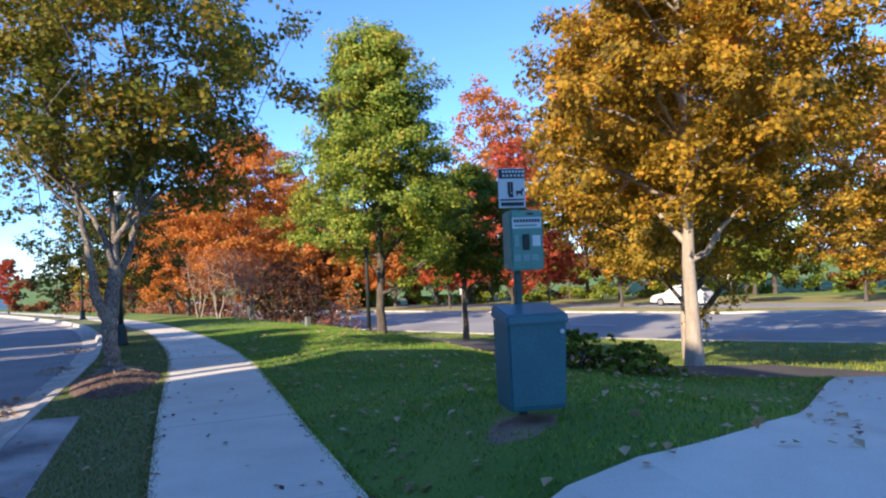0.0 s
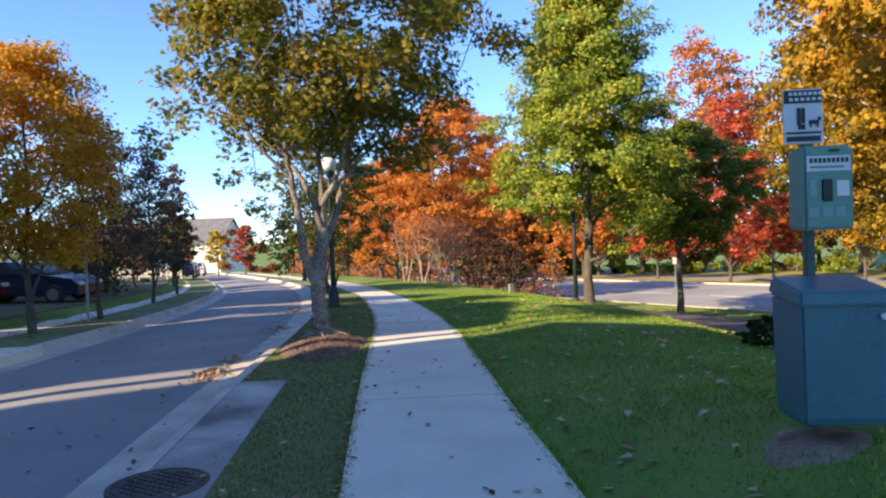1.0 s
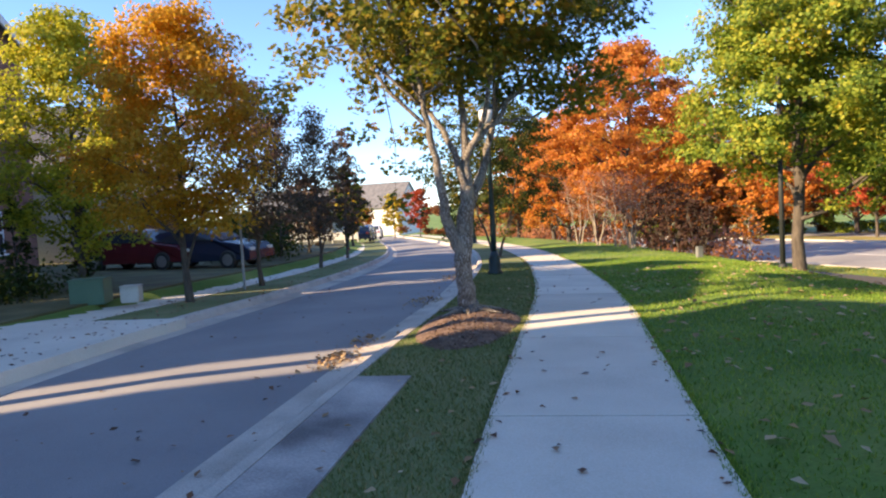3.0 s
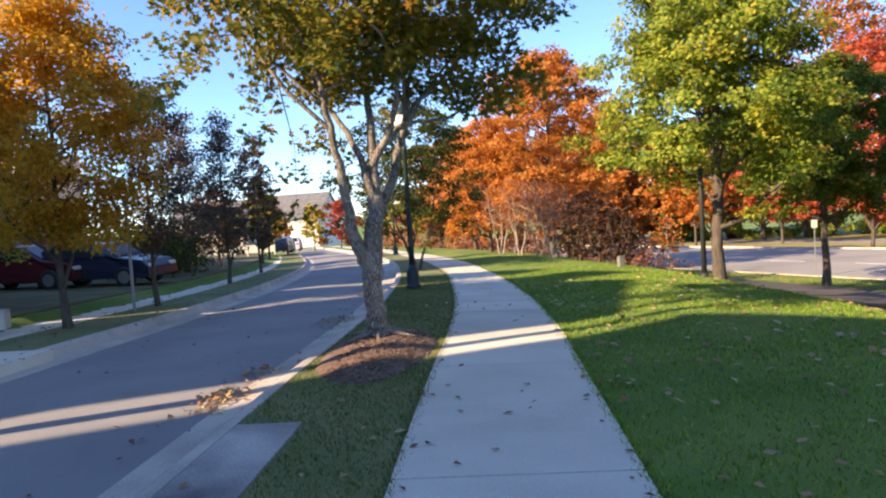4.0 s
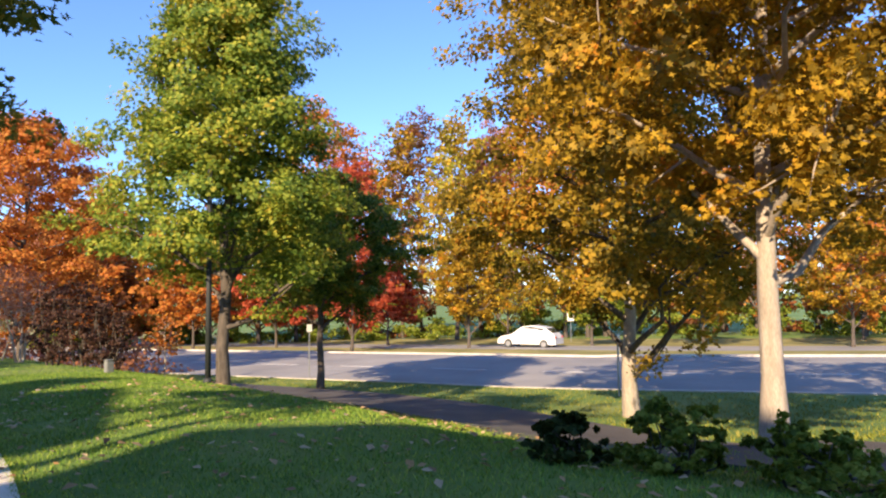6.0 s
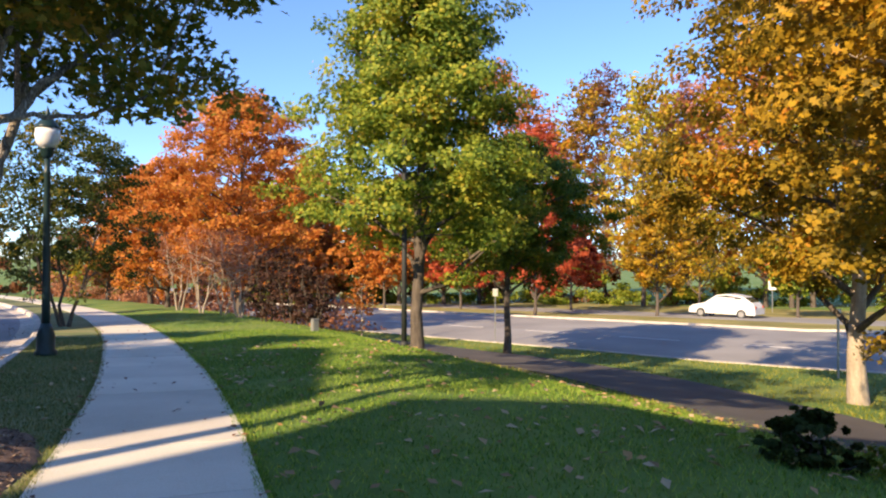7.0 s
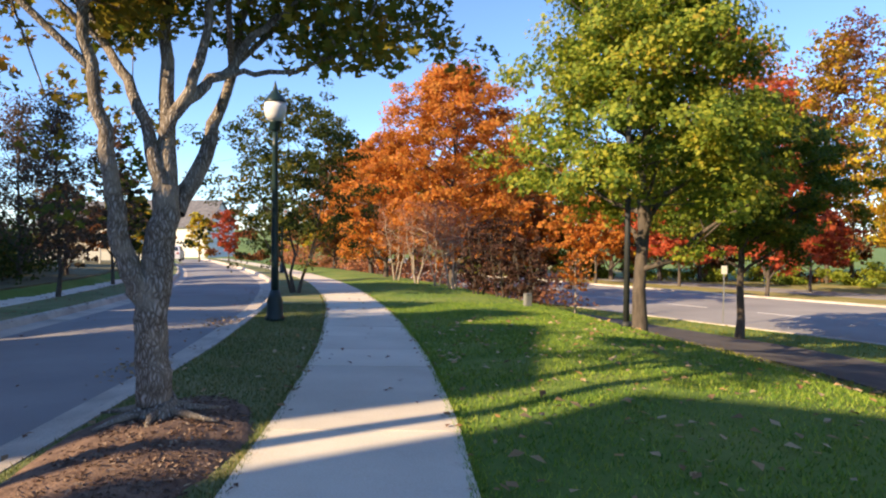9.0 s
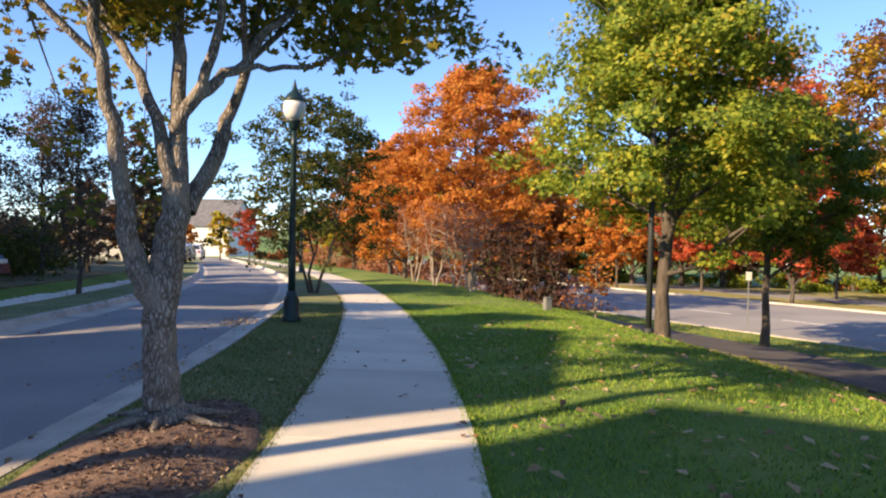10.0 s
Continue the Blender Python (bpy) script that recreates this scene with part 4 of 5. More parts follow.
# ---- lamp posts ----
def street_lamp(label, x, y, h=4.1):
    e = empty("street_lamp", (x, y, ground_z(x, y) - 0.02), label=label, category="street lamp", group="lamp posts")
    part("base", lathe([(0.19, 0), (0.19, 0.10), (0.155, 0.14), (0.15, 0.42), (0.12, 0.5), (0.085, 0.62)], 16), M_LAMP, e, smooth_it=True)
    part("pole", lathe([(0.075, 0.55), (0.072, 1.2), (0.052, h - 0.5), (0.06, h - 0.48), (0.06, h - 0.42), (0.05, h - 0.4), (0.05, h - 0.16)], 14), M_LAMP, e, smooth_it=True)
    part("collar", lathe([(0.05, h - 0.2), (0.105, h - 0.13), (0.115, h - 0.03), (0.14, h)], 16), M_LAMP, e, smooth_it=True)
    part("globe", lathe([(0.12, h), (0.19, h + 0.10), (0.215, h + 0.24), (0.20, h + 0.36)], 20), M_GLOBE, e, "white acorn globe", smooth_it=True)
    part("cap", lathe([(0.215, h + 0.36), (0.20, h + 0.40), (0.13, h + 0.50), (0.06, h + 0.56), (0.035, h + 0.66), (0.02, h + 0.72), (0.004, h + 0.78)], 20), M_LAMP, e, smooth_it=True)
    return e


street_lamp("dark green lamp post with white acorn globe on the verge", -11.5, 17.12, 3.85)
street_lamp("dark green lamp post with acorn globe far along the verge", -31.5, 38.6, 3.85)
e = empty("pole", (-5.75, 20.9, ground_z(-5.75, 20.9)), label="plain black metal pole beside the pin oak", category="pole")
part("shaft", lathe([(0.062, 0), (0.058, 2.0), (0.05, 4.6)], 12), M_DARK, e, smooth_it=True)
part("foot", lathe([(0.1, 0), (0.1, 0.06), (0.07, 0.12)], 12), M_DARK, e, smooth_it=True)

# ---- pet-waste station ----
PX, PY, PRZ = 0.87, 6.34, radians(26)
pz0 = ground_z(PX, PY)
station = empty("pet_waste_station", (PX, PY, pz0), PRZ, label="teal pet-waste station with bag dispenser, sign and bin", category="waste station")
part("post", boxed((0, 0.03, 0.95), (0.055, 0.055, 2.1), 0.006), M_POST, station, "green square steel post")
# the bin tapers to its foot
bm = bmesh.new()
lo = [(-0.215, -0.37), (0.215, -0.37), (0.215, 0.0), (-0.215, 0.0)]
hi = [(-0.235, -0.40), (0.235, -0.40), (0.235, 0.0), (-0.235, 0.0)]
rows_ = []
for zz, q in ((0.11, lo), (0.13, [(a * 1.02, b * 1.02) for a, b in lo]), (0.80, hi)):
    rows_.append([bm.verts.new((a, b, zz)) for a, b in q])
for a, b in zip(rows_, rows_[1:]):
    for i in range(4):
        bm.faces.new((a[i], a[(i + 1) % 4], b[(i + 1) % 4], b[i]))
bm.faces.new(rows_[0][::-1])
bm.faces.new(rows_[-1])
bmesh.ops.bevel(bm, geom=list(bm.edges), offset=0.018, segments=3, affect="EDGES")
can = part("bin", bm, M_BIN, station, "blue-teal plastic bin, tapering", smooth_it=False)
bm = bmesh.new()
a = [bm.verts.new(v) for v in ((-0.25, -0.425, 0.76), (0.25, -0.425, 0.76), (0.25, 0.01, 0.80), (-0.25, 0.01, 0.80))]
b = [bm.verts.new(v) for v in ((-0.24, -0.415, 0.84), (0.24, -0.415, 0.84), (0.235, 0.0, 0.90), (-0.235, 0.0, 0.90))]
bm.faces.new(a[::-1])
bm.faces.new(b)
for i in range(4):
    bm.faces.new((a[i], a[(i + 1) % 4], b[(i + 1) % 4], b[i]))
bmesh.ops.bevel(bm, geom=list(bm.edges), offset=0.014, segments=3, affect="EDGES")
part("lid", bm, M_BIN, can)
part("latch", lathe([(0.018, 0), (0.018, 0.012), (0.008, 0.016)], 12), M_GLOBE, can, "round lock").matrix_basis = pose(0.19, -0.402, 0.70, 90)
disp = part("dispenser", boxed((0.01, -0.115, 1.40), (0.27, 0.21, 0.47), 0.016), M_BOX, station, "green metal bag dispenser")
part("label_plate", boxed((0.01, -0.2215, 1.535), (0.235, 0.004, 0.085)), M_WHITE, disp)
for k in range(9):
    part("print_bar", boxed((-0.085 + 0.024 * k, -0.2245, 1.552), (0.017, 0.002, 0.026)), M_DARK, disp)
part("print_bar", boxed((0.0, -0.2245, 1.515), (0.18, 0.002, 0.012)), M_BOX, disp)
part("opening", boxed((0.0, -0.222, 1.385), (0.06, 0.012, 0.125), 0.006), M_DARK, disp, "dark bag slot")
part("sticker", boxed((0.085, -0.2215, 1.395), (0.065, 0.004, 0.085)), M_GLOBE, disp, "pale sticker")
part("sticker", boxed((-0.075, -0.2215, 1.40), (0.035, 0.004, 0.09)), M_STICK, disp)
for k in (-0.075, 0.0, 0.07):
    part("sticker", boxed((k, -0.2215, 1.265), (0.055, 0.004, 0.05), 0.001), M_STICK, disp)
part("handle", boxed((0.04, -0.226, 1.605), (0.06, 0.012, 0.014), 0.004), M_DARK, disp)
plate = part("sign_plate", boxed((-0.03, -0.005, 1.83), (0.225, 0.012, 0.32), 0.004), M_WHITE, station, "white sign with dark pictograms")
part("print_band", boxed((-0.03, -0.0135, 1.945), (0.215, 0.004, 0.075)), M_DARK, plate)
for zz, n_ in ((1.962, 7), (1.93, 6)):
    for k in range(n_):
        part("print_bar", boxed((-0.115 + 0.195 * (k + 0.5) / n_, -0.0165, zz), (0.02, 0.002, 0.018)), M_WHITE, plate)
for c, sz in (((-0.055, 1.83), (0.022, 0.10)), ((-0.03, 1.835), (0.02, 0.09)), ((-0.04, 1.77), (0.04, 0.03)), ((0.03, 1.795), (0.055, 0.025)), ((0.012, 1.78), (0.008, 0.03)), ((0.05, 1.78), (0.008, 0.03)), ((0.06, 1.815), (0.018, 0.02))):
    part("pictogram", boxed((c[0], -0.0135, c[1]), (sz[0], 0.004, sz[1])), M_DARK, plate)
part("print_bar", boxed((-0.03, -0.0135, 1.735), (0.2, 0.004, 0.012)), M_DARK, plate)
part("print_bar", boxed((-0.03, -0.0135, 1.70), (0.19, 0.004, 0.03)), M_DARK, plate)

# ---- unseen tall light across the way, added for its shadow over the sidewalk ----
mx_, my_ = row_place(-9.42, -1.4)
e = empty("street_lamp", (mx_, my_, ground_z(mx_, my_)), label="unseen tall plain pole across the street, added to cast a shadow", category="street lamp")
part("pole", lathe([(0.13, 0), (0.12, 2), (0.10, 7.6)], 12), M_LAMP, e, smooth_it=True)
part("head", boxed((0, 0.35, 7.62), (0.22, 0.75, 0.12), 0.03), M_LAMP, e)

# ---- mulch ring and litter ----
def mound(name, label, s, d, ls, ld, h, material, cat, seed, rough_=0.03):
    """A low uneven heap on the ground, by place along and across the walk."""
    bm = bmesh.new()
    rows_ = []
    for i in range(9):
        r = i / 8
        ring = []
        for k in range(36):
            an = 2 * math.pi * k / 36
            wob = 1 + 0.14 * noise.noise((math.cos(an) * 1.6, math.sin(an) * 1.6, seed))
            x, y = WALK.at(s + ls * r * wob * math.cos(an), d + ld * r * wob * math.sin(an))
            z = ground_z(float(x), float(y)) + h * (1 - r ** 2) - 0.03 * (r > 0.95)
            z += rough_ * noise.noise((float(x) * 6, float(y) * 6, seed)) * (1 - r * 0.6)
            ring.append(bm.verts.new((float(x), float(y), z)))
        rows_.append(ring)
    for a, b in zip(rows_, rows_[1:]):
        for k in range(36):
            bm.faces.new((a[k], a[(k + 1) % 36], b[(k + 1) % 36], b[k]))
    bmesh.ops.remove_doubles(bm, verts=bm.verts, dist=0.0005)
    bmesh.ops.recalc_face_normals(bm, faces=bm.faces)
    return tagged(part(name, bm, material, smooth_it=True), label, cat, kind="structure")


sA, dA = (float(v[0]) for v in WALK.near(AX, AY))
mound("mulch_bed", "brown mulch ring round the maple's foot", sA - 0.45, -1.46, 1.75, 0.68, 0.13, M_MULCH, "mulch bed", 3.0, 0.05)
bm = bmesh.new()
rr = np.random.default_rng(5)
for k in range(7):
    an = 2 * math.pi * k / 7 + rr.uniform(-0.3, 0.3)
    pts = [(AX + r * math.cos(an + 0.25 * r), AY + r * math.sin(an + 0.25 * r), 0.17 - 0.17 * r) for r in (0.08, 0.2, 0.34, 0.5)]
    tube(bm, pts, [0.05, 0.035, 0.022, 0.008], 7)
part("root", bm, M_BARK, maple, smooth_it=True).matrix_parent_inverse = Matrix.Translation((-AX, -AY, -0.02))


def strewn(name, label, cat, pts, size, material, seed, up=0.012, stand=0.35):
    """Loose leaves lying about, each a small bent blade."""
    rng = np.random.default_rng(seed)
    n = len(pts)
    an = rng.uniform(0, 2 * math.pi, n)
    a = np.stack([np.cos(an), np.sin(an), rng.uniform(-stand, stand, n)], 1)
    b = np.stack([-np.sin(an), np.cos(an), rng.uniform(-stand, stand, n)], 1)
    L = size * rng.uniform(0.5, 1.3, n)[:, None]
    p = pts + np.array([0, 0, up])
    lift = np.stack([np.zeros(n), np.zeros(n), rng.uniform(0, 0.25, n)], 1) * L
    v = np.stack([p - a * L * 0.5, p + b * L * 0.33 + lift, p + a * L * 0.5 + lift * 0.5, p - b * L * 0.33 + lift], 1).reshape(-1, 3)
    me = bpy.data.meshes.new(name)
    me.from_pydata(v.tolist(), [], np.arange(n * 4).reshape(n, 4).tolist())
    me.materials.append(material)
    return tagged(new(name, me), label, cat, kind="stuff")


def on_walk(rng, n, s0, s1, d0, d1, height=None):
    s, d = rng.uniform(s0, s1, n), rng.uniform(d0, d1, n)
    x, y = WALK.at(s, d) if np.isscalar(d) else (np.empty(n), np.empty(n))
    for k in range(n):
        xk, yk = WALK.at(s[k], d[k])
        x[k], y[k] = xk, yk
    z = land(x, y) if height is None else height(s, 0)
    return np.stack([x, y, z], 1)


rng = np.random.default_rng(19)
sC = float(WALK.near(-1.1, 5.5)[0][0])
strewn("fallen_leaves", "pale fallen leaves scattered over the lawn", "leaves", on_walk(rng, 1100, sC - 2, sC + 16, 0.85, 7.5), 0.10, L_FALLEN, 1, 0.045)
strewn("fallen_leaves", "dry brown leaves on the sidewalk", "leaves", np.vstack([on_walk(rng, 60, sC - 2, sC + 22, -0.7, 0.7), on_walk(rng, 120, sC - 2, sC + 26, 0.62, 0.82), on_walk(rng, 110, sC - 2, sC + 26, -0.82, -0.64)]), 0.07, L_LITTER, 2, 0.032)
strewn("fallen_leaves", "dry leaves on the grass verge", "leaves", on_walk(rng, 110, sC - 2, sC + 14, -2.1, -0.8), 0.075, L_FALLEN, 3, 0.04)
strewn("fallen_leaves", "dry leaves along the gutter and on the street", "leaves", np.vstack([on_walk(rng, 170, sC - 2, sC + 30, -3.3, -2.45, street_z), on_walk(rng, 90, sC - 2, sC + 20, -5.8, -3.0, street_z)]), 0.07, L_LITTER, 4, 0.03)
strewn("fallen_leaves", "brown leaves along the far kerb and driveway", "leaves", np.vstack([on_walk(rng, 900, sC - 2, sC + 30, -8.4, -6.2, kerb_z)]), 0.075, L_LITTER, 5, 0.045)
chips = on_walk(rng, 3600, sA - 2.2, sA + 1.3, -2.05, -0.85)
keep = ((WALK.near(chips[:, 0], chips[:, 1])[0] - sA + 0.45) / 1.7) ** 2 + ((WALK.near(chips[:, 0], chips[:, 1])[1] + 1.45) / 0.62) ** 2
chips = chips[keep < 1]
keep = keep[keep < 1]
chips[:, 2] += 0.13 * (1 - keep)
strewn("mulch_chips", "bark chips and dead leaves on the mulch", "mulch", chips, 0.034, L_MULCHC, 6, 0.012, 0.6)
for k, (x0, y0, n, sp) in enumerate(((-6.35, 8.35, 200, 0.17), (-6.95, 9.35, 60, 0.14), (-9.3, 12.9, 130, 0.26), (-13.0, 17.4, 200, 0.4))):
    s_, d_ = (float(v[0]) for v in WALK.near(x0, y0))
    ss, dd = rng.normal(s_, sp * 1.5, n), rng.normal(-2.85, sp * 0.7, n)
    xy = np.array([WALK.at(a, b) for a, b in zip(ss, dd)]).reshape(n, 2)
    q = np.exp(-(((ss - s_) / sp / 1.5) ** 2 + ((dd + 2.85) / sp / 0.7) ** 2) / 2)
    strewn("leaf_pile", "heap of brown leaves in the gutter", "leaf pile", np.column_stack([xy, street_z(ss, 0) + 0.07 * q * rng.uniform(0.2, 1, n)]), 0.065, L_FALLEN, 20 + k, 0.015, 0.6)

# ---- storm inlet with its slab and iron cover ----
s_a, s_b = float(WALK.near(-2.5, 4.0)[0][0]), float(WALK.near(-4.63, 7.83)[0][0])
inlet = tagged(ribbon("inlet_slab", WALK, KERB_IN + 0.02, -1.62, s_a - 1.0, s_b, M_SLAB, None, 0.022, 0.2, 0.6), "stained concrete storm-inlet slab in the verge", "inlet slab", kind="structure")
cx, cy = -3.02, 4.78
cover = empty("manhole_cover", (cx, cy, ground_z(cx, cy) + 0.02), label="round cast-iron manhole cover in the inlet slab", category="manhole cover")
part("ring", lathe([(0.335, -0.03), (0.335, 0.008), (0.30, 0.012), (0.295, 0.002)], 40), M_IRON, cover, smooth_it=False)
part("lid", lathe([(0.288, -0.02), (0.288, 0.010), (0.27, 0.013)], 40), M_IRON, cover, smooth_it=False)
for i in range(-4, 5):
    for j in range(-4, 5):
        if math.hypot(i, j) < 4.4:
            part("stud", boxed((i * 0.056, j * 0.056, 0.016), (0.034, 0.034, 0.012)), M_IRON, cover)

# ---- grass ----
def grass(name, label, pts, h, w, material, seed):
    rng = np.random.default_rng(seed)
    n = len(pts)
    an = rng.uniform(0, 2 * math.pi, n)
    side = np.stack([np.cos(an), np.sin(an), np.zeros(n)], 1) * w * rng.uniform(0.6, 1.4, n)[:, None]
    lean = np.stack([rng.normal(0, 0.5, n), rng.normal(0, 0.5, n), np.ones(n)], 1) * (h * rng.uniform(0.5, 1.3, n))[:, None]
    v = np.stack([pts - side, pts + side, pts + lean], 1).reshape(-1, 3)
    me = bpy.data.meshes.new(name)
    me.vertices.add(n * 3)
    me.vertices.foreach_set("co", v.ravel())
    me.loops.add(n * 3)
    me.loops.foreach_set("vertex_index", np.arange(n * 3))
    me.polygons.add(n)
    me.polygons.foreach_set("loop_start", np.arange(n) * 3)
    me.polygons.foreach_set("loop_total", np.full(n, 3))
    me.update(calc_edges=True)
    me.materials.append(material)
    return tagged(new(name, me), label, "grass", kind="stuff")


def lay(rng, n, s0, s1, d0, d1, crowd):
    """Places over a strip, thicker towards the walker's end."""
    s = s0 + (s1 - s0) * rng.uniform(0, 1, n) ** crowd
    d = rng.uniform(d0, d1, n)
    i = np.searchsorted(WALK.s, s).clip(1, len(WALK.s) - 1)
    x, y = WALK.at(s)
    tx, ty = np.interp(s, WALK.s, WALK.t[:, 0]), np.interp(s, WALK.s, WALK.t[:, 1])
    x, y = x + d * ty, y - d * tx
    return np.stack([x, y, land(x, y) - 0.004], 1)


g = np.random.default_rng(8)
lawn_pts = np.vstack([lay(g, 150000, sC - 6, sC + 20, 0.74, 7.5, 1.3), lay(g, 40000, sC + 8, sC + 34, 0.74, 8.0, 1.3), lay(g, 9000, sC - 2, sC + 24, 0.70, 0.80, 1.2)])
_, bd = BRANCH.near(lawn_pts[:, 0], lawn_pts[:, 1])
bs, _ = BRANCH.near(lawn_pts[:, 0], lawn_pts[:, 1])
lawn_pts = lawn_pts[~((bd > -0.74) & (bd < 0.84) & (bs > -0.5) & (bs < BRANCH.length))]
lawn_pts = lawn_pts[np.hypot(lawn_pts[:, 0] - PX, (lawn_pts[:, 1] - PY + 0.1)) > 0.28]
bank = np.vstack([lay(g, 45000, sC + 2, sC + 40, 6.0, 22.0, 1.2)])
_, hd = HIGHWAY.near(bank[:, 0], bank[:, 1])
_, pd_ = PATH_LINE.near(bank[:, 0], bank[:, 1])
bank = bank[(hd < -0.35) & ((pd_ > 2.75) | (pd_ < -1.05))]
grass("bank_grass", "sunlit yellowish grass of the lower verge", bank, 0.07, 0.014, L_DRYG, 3)
grass("lawn_grass", "mown green grass blades of the lawn", lawn_pts, 0.045, 0.006, L_GRASS, 1)
vp = np.vstack([lay(g, 60000, sC - 2, sC + 20, -2.15, -0.74, 1.5), lay(g, 8000, sC - 2, sC + 24, -0.80, -0.70, 1.2)])
vs, vd = WALK.near(vp[:, 0], vp[:, 1])
vp = vp[~((vs < s_b) & (vd < -1.6)) & ~(((vs - sA + 0.45) / 1.65) ** 2 + ((vd + 1.46) / 0.63) ** 2 < 1)]
grass("verge_grass", "thin worn grass blades of the verge", vp, 0.042, 0.006, L_DRY, 2)
mound("bare_soil", "bare brown soil patch in the lawn below the bin", float(WALK.near(PX, PY - 0.25)[0][0]), float(WALK.near(PX, PY - 0.25)[1][0]), 0.24, 0.34, 0.02, M_SOIL, "soil", 9.0, 0.01)

# ---- vehicles ----
def car(label, x, y, rz, paint, z=None, tall=1.0, long_=4.5):
    """A parked car, nose along +x of its own: body, cabin glass, wheels, lamps."""
    e = empty("car", (x, y, (ground_z(x, y) if z is None else z)), rz, label=label, category="car")
    L, W = long_ / 2, 0.88
    side = [(-L, 0.32), (-L + 0.03, 0.78), (-L + 0.25, 0.98 * tall), (-0.62 * L, 1.36 * tall), (-0.15 * L, 1.48 * tall), (0.16 * L, 1.40 * tall), (0.50 * L, 0.98 * tall ** 0.5), (L - 0.25, 0.84), (L - 0.02, 0.62), (L, 0.34)]
    bm = bmesh.new()
    cols = []
    for wy, inset in ((-W, 0.0), (-W * 0.96, 0.02), (W * 0.96, 0.02), (W, 0.0)):
        pinch = 0.82
        cols.append([bm.verts.new((px_, wy * (pinch if pz > 1.05 else 1.0), pz - (0.03 if abs(wy) == W else 0))) for px_, pz in side])
    for a, b in zip(cols, cols[1:]):
        for i in range(len(side) - 1):
            bm.faces.new((a[i], a[i + 1], b[i + 1], b[i]))
    for c in (cols[0], cols[-1]):
        bm.faces.new(c)
    bm.faces.new([c[0] for c in cols] + [c[-1] for c in cols[::-1]])
    bmesh.ops.recalc_face_normals(bm, faces=bm.faces)
    body = part("body", bm, paint, e)
    for sy in (-1, 1):
        bm = bmesh.new()
        q = [(-0.58 * L, 1.28 * tall), (-0.15 * L, 1.40 * tall), (0.14 * L, 1.32 * tall), (0.36 * L, 1.02 * tall ** 0.5), (-0.66 * L, 1.02 * tall ** 0.5)]
        vs = [bm.verts.new((px_, sy * (W * 0.82 + 0.015 if pz > 1.05 else W * 0.96), pz)) for px_, pz in q]
        bm.faces.new(vs)
        r = bmesh.ops.extrude_face_region(bm, geom=bm.faces[:])
        bmesh.ops.translate(bm, vec=(0, sy * 0.012, 0), verts=[v for v in r["geom"] if isinstance(v, bmesh.types.BMVert)])
        part("side_window", bm, M_PANE, body)
        for wx in (-0.6 * L, 0.62 * L):
            w = part("wheel", lathe([(0.02, -0.11), (0.29, -0.11), (0.33, -0.07), (0.33, 0.07), (0.29, 0.11), (0.02, 0.11)], 20), M_DARK, e)
            w.matrix_basis = pose(wx, sy * (W - 0.08), 0.33, 90)
            part("rim", lathe([(0.02, -0.115), (0.2, -0.12), (0.2, 0.12), (0.02, 0.115)], 14), M_STEEL, w)
        part("headlight", boxed((L - 0.06, sy * 0.62, 0.66), (0.1, 0.34, 0.13), 0.02), M_GLOBE, e)
        part("tail_light", boxed((-L + 0.04, sy * 0.68, 0.82), (0.08, 0.24, 0.16), 0.02), M_TAIL, e)
    for q, name_ in ((((0.17 * L, 1.39 * tall), (0.49 * L, 1.0 * tall ** 0.5)), "windscreen"), (((-0.61 * L, 1.35 * tall), (-L + 0.3, 1.0 * tall)), "rear_window")):
        bm = bmesh.new()
        (xa, za), (xb, zb_) = q
        vs = [bm.verts.new(v) for v in ((xa, -0.62, za + 0.012), (xa, 0.62, za + 0.012), (xb, 0.72, zb_ + 0.012), (xb, -0.72, zb_ + 0.012))]
        bm.faces.new(vs)
        r = bmesh.ops.extrude_face_region(bm, geom=bm.faces[:])
        bmesh.ops.translate(bm, vec=(0, 0, 0.012), verts=[v for v in r["geom"] if isinstance(v, bmesh.types.BMVert)])
        part(name_, bm, M_PANE, body)
    return e


street_a = math.atan2(0.77, -0.64)
car("dark blue saloon parked in a driveway", -23.6, 15.4, math.atan2(0.5, 0.87), M_NAVY)
car("dark red car parked beyond a hedge", -25.4, 13.9, math.atan2(0.5, 0.87), M_MAROON)
car("silver car parked far down the street", -52.8, 46.6, street_a + 0.1, M_SILVER)
car("white car parked far down the street", -57.5, 51.5, street_a + 0.1, M_CARWHITE)
car("dark car parked far down the street", -50.5, 44.3, street_a + 0.1, M_NAVY)
sx, sy_ = HIGHWAY.at(131.5, HIGH_W + 13.0)
sx2, sy2 = HIGHWAY.at(132.5, HIGH_W + 13.0)
car("white sport-utility car on the far carriageway", float(sx), float(sy_), math.atan2(float(sy2 - sy_), float(sx2 - sx)), M_CARWHITE, tall=1.14, long_=4.7)

# ---- street furniture ----
def post_sign(label, x, y, h, w, hh, rz, material):
    e = empty("sign", (x, y, ground_z(x, y)), rz, label=label, category="sign")
    part("post", boxed((0, 0, h / 2), (0.05, 0.05, h), 0.004), M_STEEL, e)
    part("panel", boxed((0, -0.035, h - hh / 2), (w, 0.012, hh), 0.003), material, e)


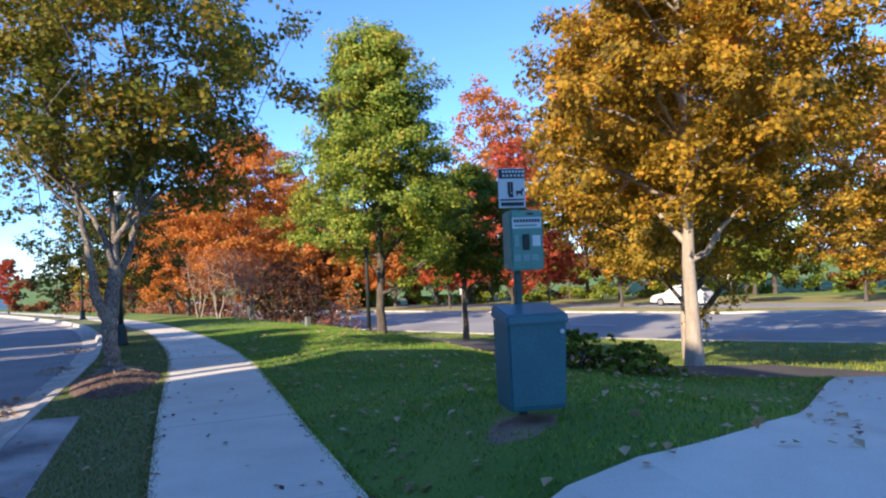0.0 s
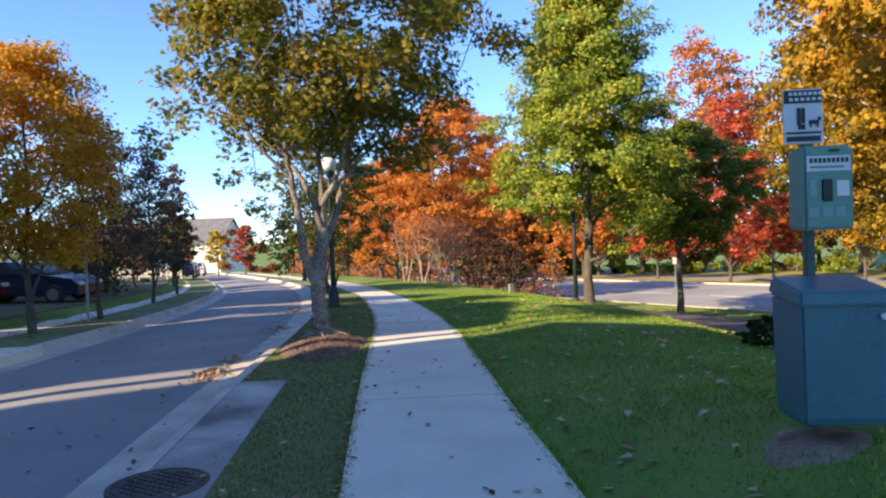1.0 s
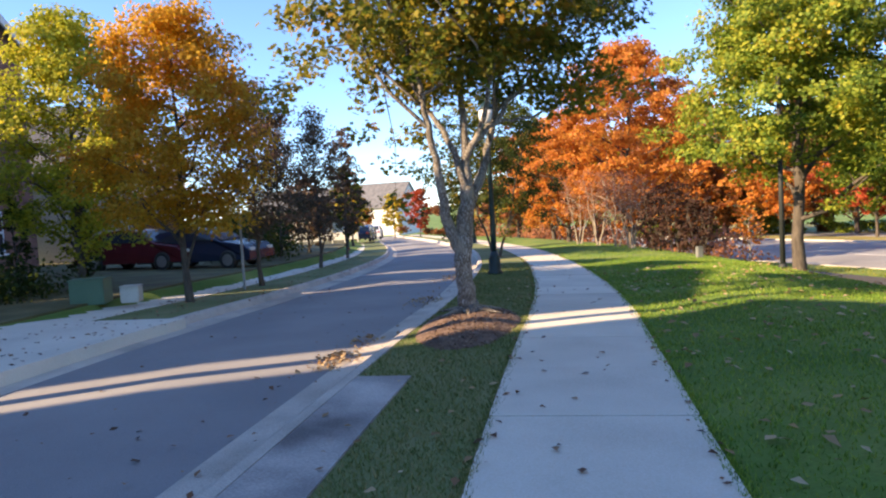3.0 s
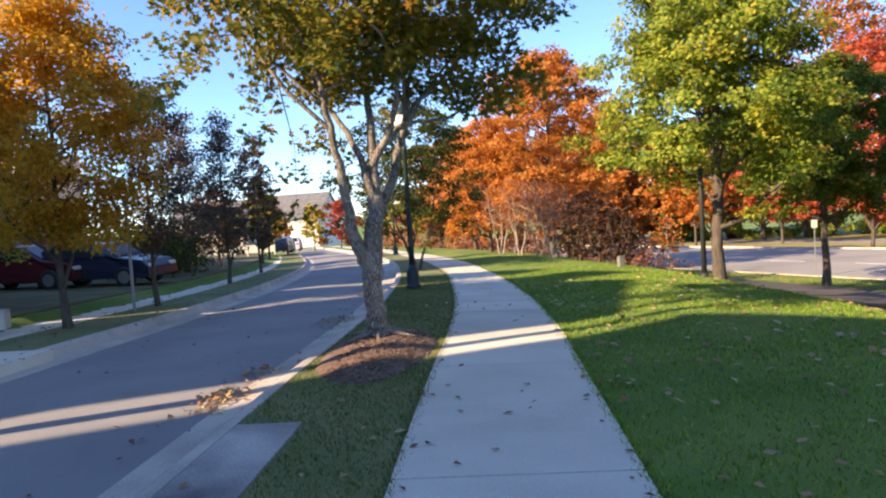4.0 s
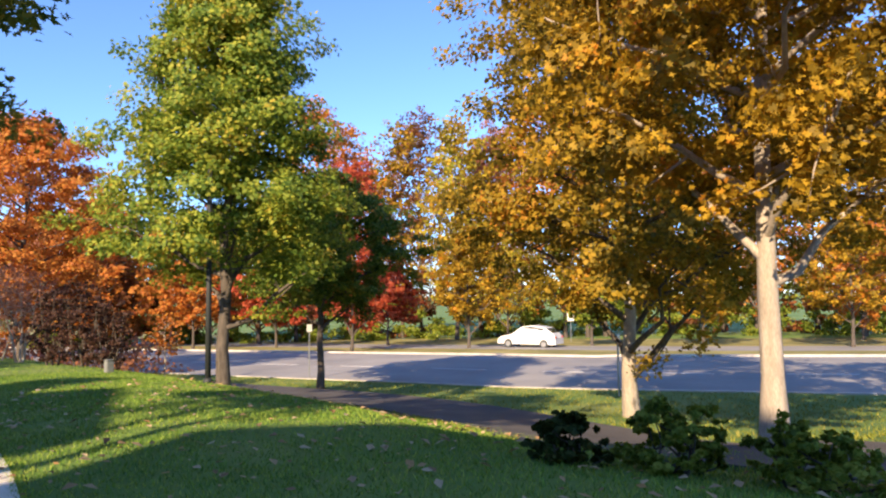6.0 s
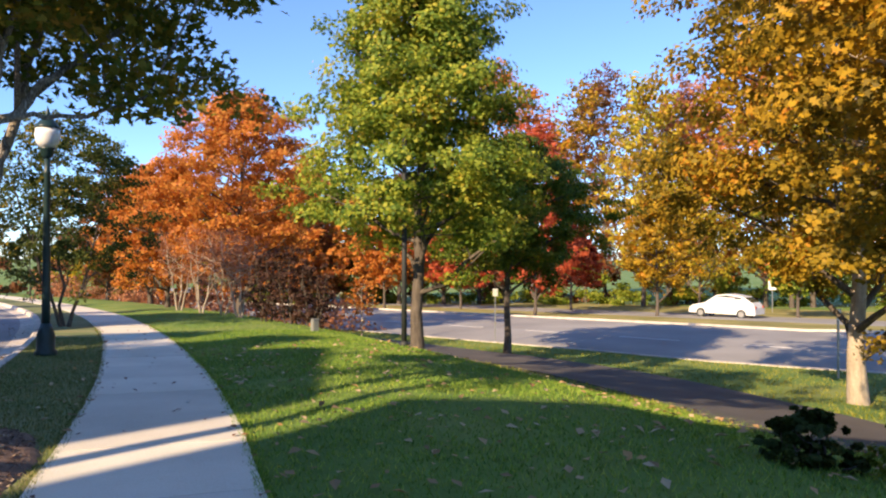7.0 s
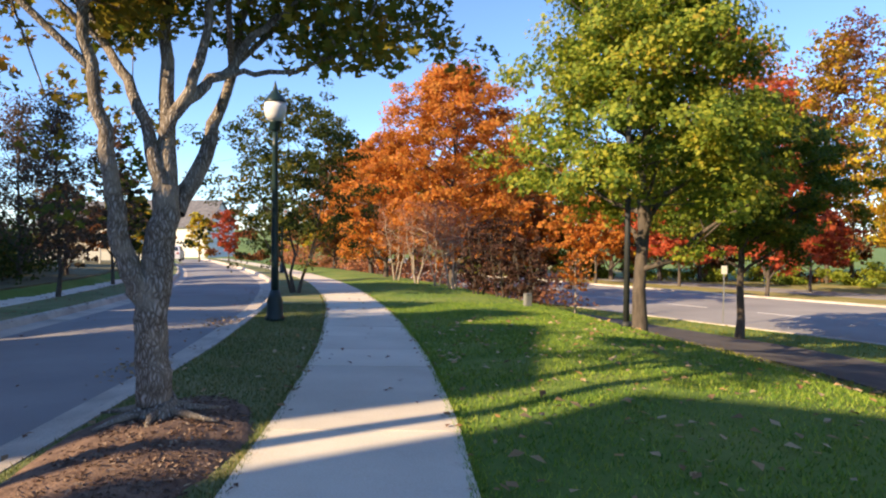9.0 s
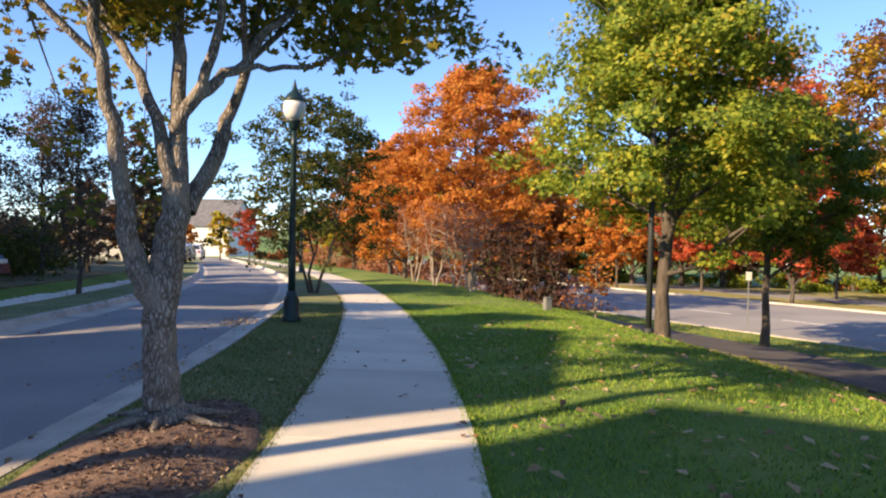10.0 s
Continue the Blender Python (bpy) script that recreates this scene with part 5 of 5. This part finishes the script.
post_sign("thin grey metal post across the street", -14.15, 11.5, 2.3, 0.1, 0.16, 0.8, M_STEEL)
post_sign("white marker post by the wide road", 4.65, 27.3, 1.9, 0.13, 0.3, 0.2, M_WHITE)
post_sign("small pale sign on the far verge", -8.6, 75.5, 2.6, 0.6, 0.75, 0.1, M_WHITE)
post_sign("small pale sign on the median", 11.6, 68.5, 2.6, 0.6, 0.75, 0.0, M_WHITE)
post_sign("white sign beside the wide road behind the oak", -6.2, 36.2, 2.3, 0.22, 0.32, 0.3, M_PALE)
for x, y, sz, m, txt in ((-14.95, 8.5, (0.66, 0.55, 0.52), M_UTIL, "green utility cabinet in a front garden"), (-14.3, 9.05, (0.36, 0.32, 0.34), M_PALE, "pale utility box on the grass"), (-9.2, 24.0, (0.18, 0.18, 0.34), M_BOXGREY, "small weathered grey box by the shrubs")):
    e = empty("utility_box", (x, y, ground_z(x, y)), 0.9, label=txt, category="utility box")
    part("body", boxed((0, 0, sz[2] * 0.47), (sz[0], sz[1], sz[2] * 0.94), 0.02), m, e)
    part("lid", boxed((0, 0, sz[2] * 0.97), (sz[0] * 1.05, sz[1] * 1.05, sz[2] * 0.08), 0.012), m, e)
e = empty("basketball_hoop", (-26.6, 15.3, ground_z(-26.6, 15.3)), radians(60), label="basketball hoop with white backboard in a driveway", category="basketball hoop")
part("pole", lathe([(0.06, 0), (0.05, 2.0)], 10), M_DARK, e)
part("backboard", boxed((0, -0.3, 2.05), (0.8, 0.04, 0.55), 0.01), M_WHITE, e, "white backboard")
part("rim", lathe([(0.23, 0), (0.23, 0.02), (0.21, 0.02)], 20), M_TAIL, e, "orange rim").matrix_basis = pose(0, -0.55, 1.85)
part("bracket", boxed((0, -0.15, 1.95), (0.08, 0.3, 0.08)), M_DARK, e)
fence = empty("fence", (-48.7, 37.0, ground_z(-48.7, 37.0)), math.atan2(1.7, 2.7), label="white board fence far across the street", category="fence")
for k in range(9):
    part("post", boxed((-4.4 + 1.1 * k, 0, 0.55), (0.1, 0.1, 1.1)), M_PALE, fence)
for k in range(8):
    part("board", boxed((-3.85 + 1.1 * k, 0, 0.55), (1.0, 0.03, 0.62)), M_PALE, fence)
